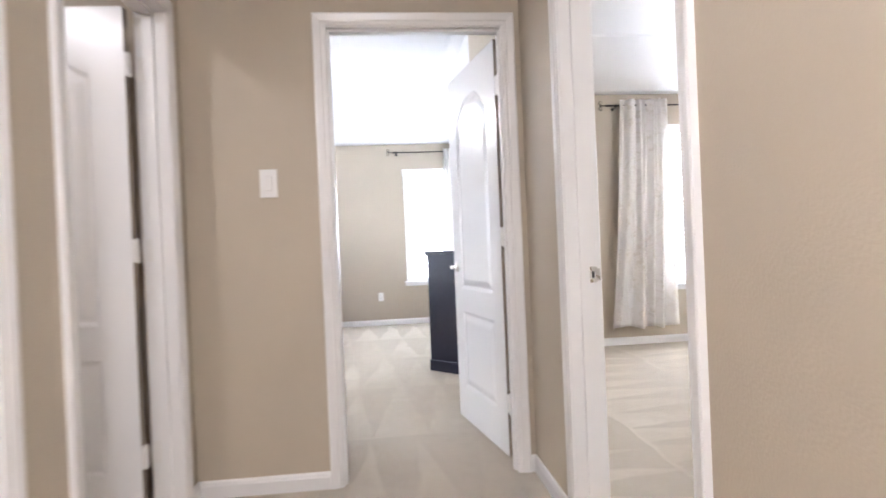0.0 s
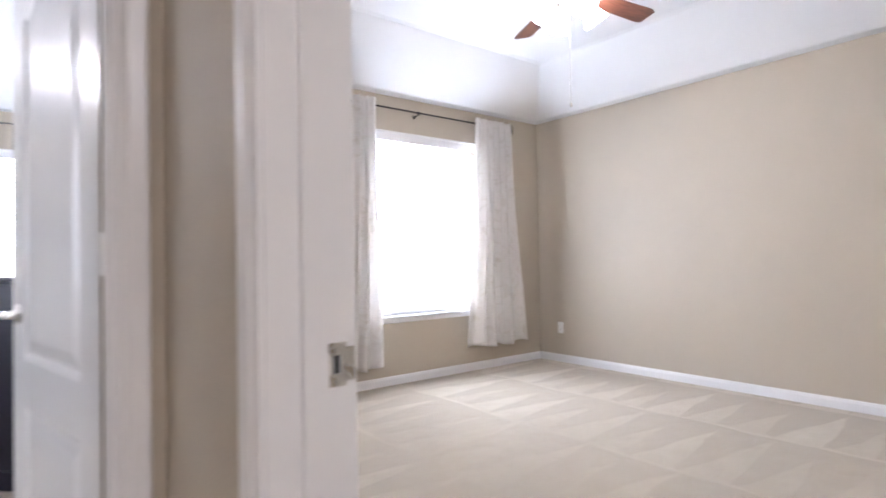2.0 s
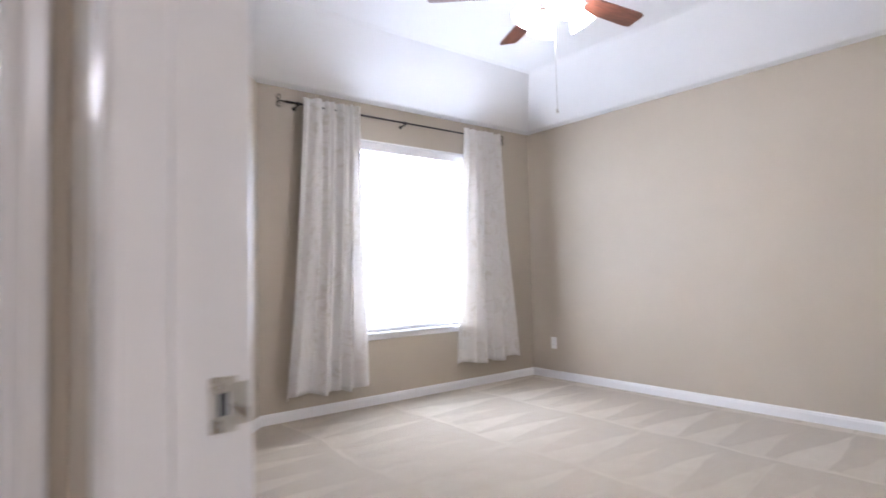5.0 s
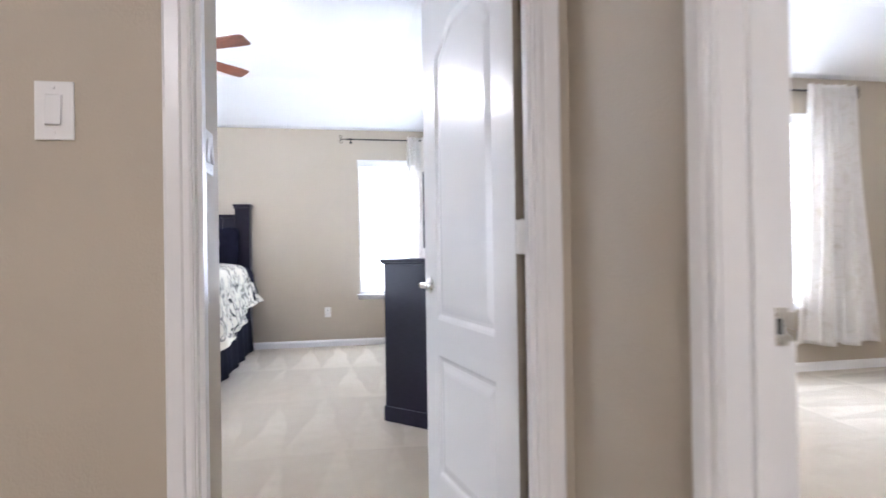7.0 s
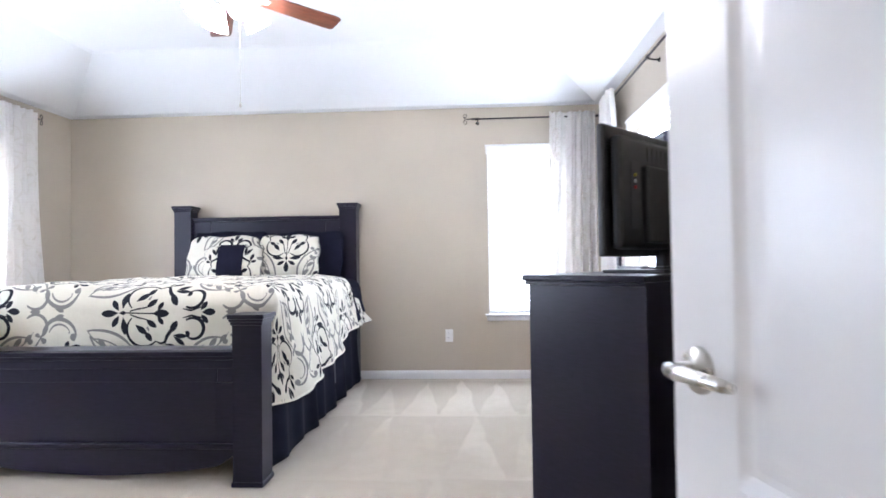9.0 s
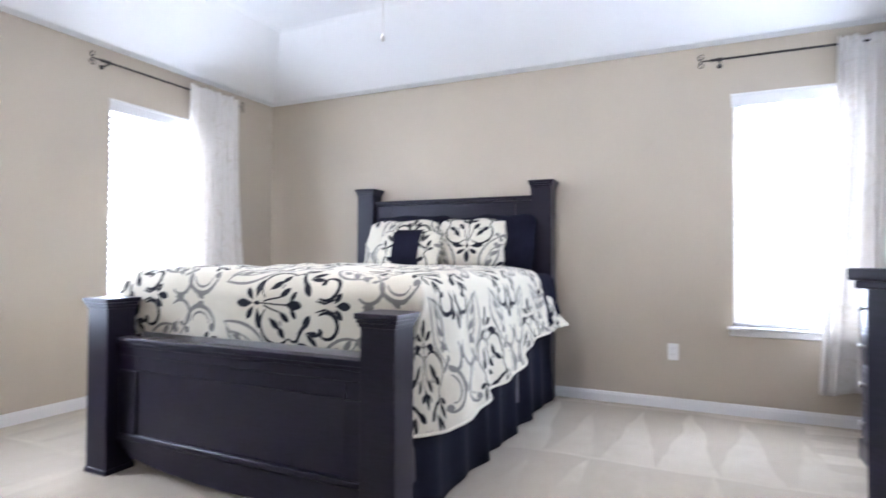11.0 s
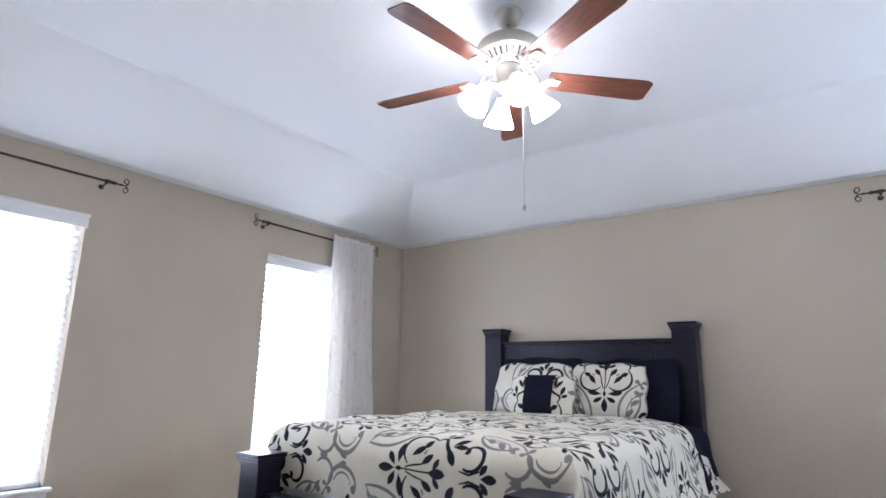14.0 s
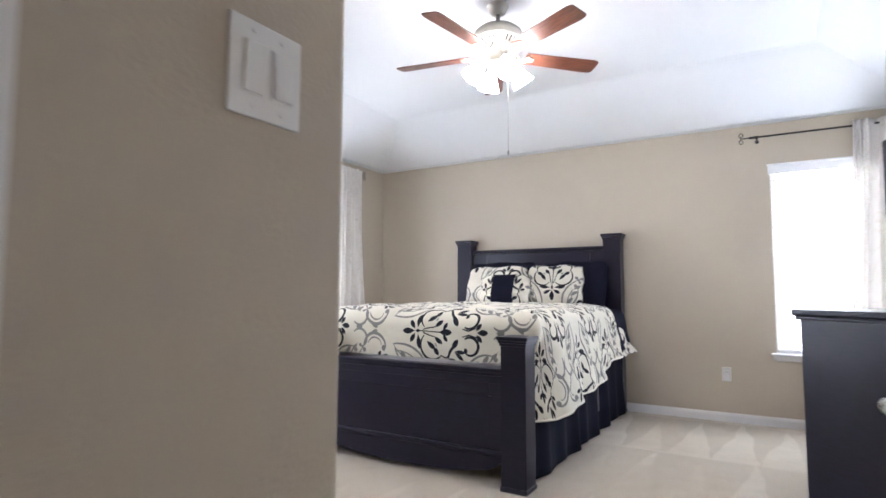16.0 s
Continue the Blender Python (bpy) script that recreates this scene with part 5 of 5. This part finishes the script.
def television():
    """A flat television seen from behind, on a low stand on the chest."""
    t = thing("television", "black flat television standing on the chest of drawers", "television", at=pose(0.738, 5.247, 1.012, 0, 0, 45))
    x0, x1, y0 = 0.045, 0.925, -0.285
    z0, z1 = 0.062, 0.530
    bm = box(x0, x1, y0, y0 + 0.03, z0, z1, 0.012, 3)
    part("bezel", bm, TVPLASTIC, t)
    part("screen", box(x0 + 0.025, x1 - 0.025, y0 + 0.0295, y0 + 0.0315, z0 + 0.04, z1 - 0.025), SCREEN, t, "dark glossy screen")
    back = box(x0 + 0.03, x1 - 0.03, y0 - 0.045, y0 + 0.001, z0 + 0.025, z1 - 0.04, 0.03, 4)
    b = part("back_shell", joined(back, box(x0 + 0.18, x1 - 0.18, y0 - 0.07, y0 - 0.04, z0 + 0.05, z1 - 0.14, 0.012, 3)), TVPLASTIC, t, "moulded black back cover")
    for k in range(12):
        part("vent", box(x0 + 0.22 + k * 0.035, x0 + 0.235 + k * 0.035, y0 - 0.0475, y0 - 0.044, z1 - 0.12, z1 - 0.07), SLOT, b)
    part("port_recess", box(x0 + 0.10, x0 + 0.17, y0 - 0.0475, y0 - 0.044, z0 + 0.10, z0 + 0.34), SLOT, b)
    for k, col in enumerate(((0.5, 0.4, 0.05), (0.6, 0.6, 0.6), (0.4, 0.03, 0.03))):
        part("port", moved(lathe([(0, 0), (0.006, 0), (0.006, 0.006), (0.003, 0.006), (0.003, 0.002), (0, 0.002)], 12), pose(x0 + 0.125, y0 - 0.047, z0 + 0.29 - 0.022 * k, 90)), material("port_colour", col, 0.4)[0], b)
    part("neck", joined(box(0.41, 0.52, y0 - 0.03, y0 + 0.01, 0.012, 0.14, 0.008, 2)), TVPLASTIC, t)
    part("base", joined(box(0.23, 0.70, y0 - 0.12, y0 + 0.13, 0.0, 0.014, 0.006, 3), box(0.37, 0.56, y0 - 0.05, y0 + 0.05, 0.012, 0.024, 0.006, 2)), TVPLASTIC, t, "glossy black stand")
    return t


television()


def dresser():
    d = thing("dresser", "dark espresso dresser with rows of nickel knobs below the window", "dresser", at=pose(1.225, 6.07, 0, 0, 0, 90))
    w, dep, h = 1.55, 0.45, 0.93
    part("body", box(0, w, -dep, 0, 0.0, h - 0.03, 0.003, 2), ESPRESSO, d)
    part("top", joined(box(-0.02, w + 0.02, -dep, 0.024, h - 0.022, h, 0.006, 3), box(-0.012, w + 0.012, -dep, 0.014, h - 0.036, h - 0.022, 0.004, 2)), ESPRESSO, d, "moulded top edge")
    part("plinth", box(-0.014, w + 0.014, -dep, 0.016, 0, 0.10, 0.006, 2), ESPRESSO, d)
    for z0, z1, n in ((0.70, 0.87, 3), (0.51, 0.68, 2), (0.32, 0.49, 2), (0.125, 0.30, 2)):
        step = (w - 0.06) / n
        for k in range(n):
            x0 = 0.03 + k * step + 0.006
            x1 = 0.03 + (k + 1) * step - 0.006
            drawer_front(x0, x1, z0, z1, d, (x0 + 0.10, x1 - 0.10))
    return d


dresser()
mirror = thing("dresser_mirror", "espresso framed mirror standing on the dresser before the window", "mirror")
for y0, y1, z0, z1 in ((6.28, 6.345, 0.93, 1.755), (7.305, 7.37, 0.93, 1.755), (6.345, 7.305, 0.93, 1.015), (6.345, 7.305, 1.68, 1.755)):
    part("mirror_frame", box(1.59, 1.625, y0, y1, z0, z1, 0.005, 2), ESPRESSO, mirror)
part("top_moulding", box(1.582, 1.63, 6.262, 7.388, 1.753, 1.778, 0.006, 2), ESPRESSO, mirror)
part("glass", box(1.602, 1.610, 6.343, 7.307, 1.013, 1.682), MIRROR, mirror, "clear mirror glass")
part("backing", box(1.611, 1.618, 6.343, 7.307, 1.013, 1.682), ESPRESSO, mirror)

# ---- unseen ceiling lights, added for the hall and side room ----
def unseen_dome(m, glow, label):
    d = thing("unseen_ceiling_light", label, "ceiling light", "", m)
    part("dome_base", lathe([(0, 0), (0.15, 0), (0.155, -0.012), (0.145, -0.022), (0, -0.022)], 36), FANMETAL, d, "", True)
    part("dome_glass", lathe([(0.14, -0.02), (0.138, -0.045), (0.115, -0.075), (0.07, -0.095), (0, -0.102)], 36), glow_material("unseen_dome_glow", (1.0, 0.95, 0.90), glow), d, "glowing dome of an unseen added light", True)
    return d


# fixture never in view, assumed so that the hall walls are lit
unseen_dome(pose(0.28, 0.15, TOP - 0.03), HALL_WATTS, "unseen dome light assumed on the hall ceiling to light the hall")
# added fill, out of view, that lifts the open side door's face
unseen_dome(pose(-1.35, 1.75, TOP - 0.03), HALL_WATTS * 0.26, "unseen dome light added in the side room to brighten its door")
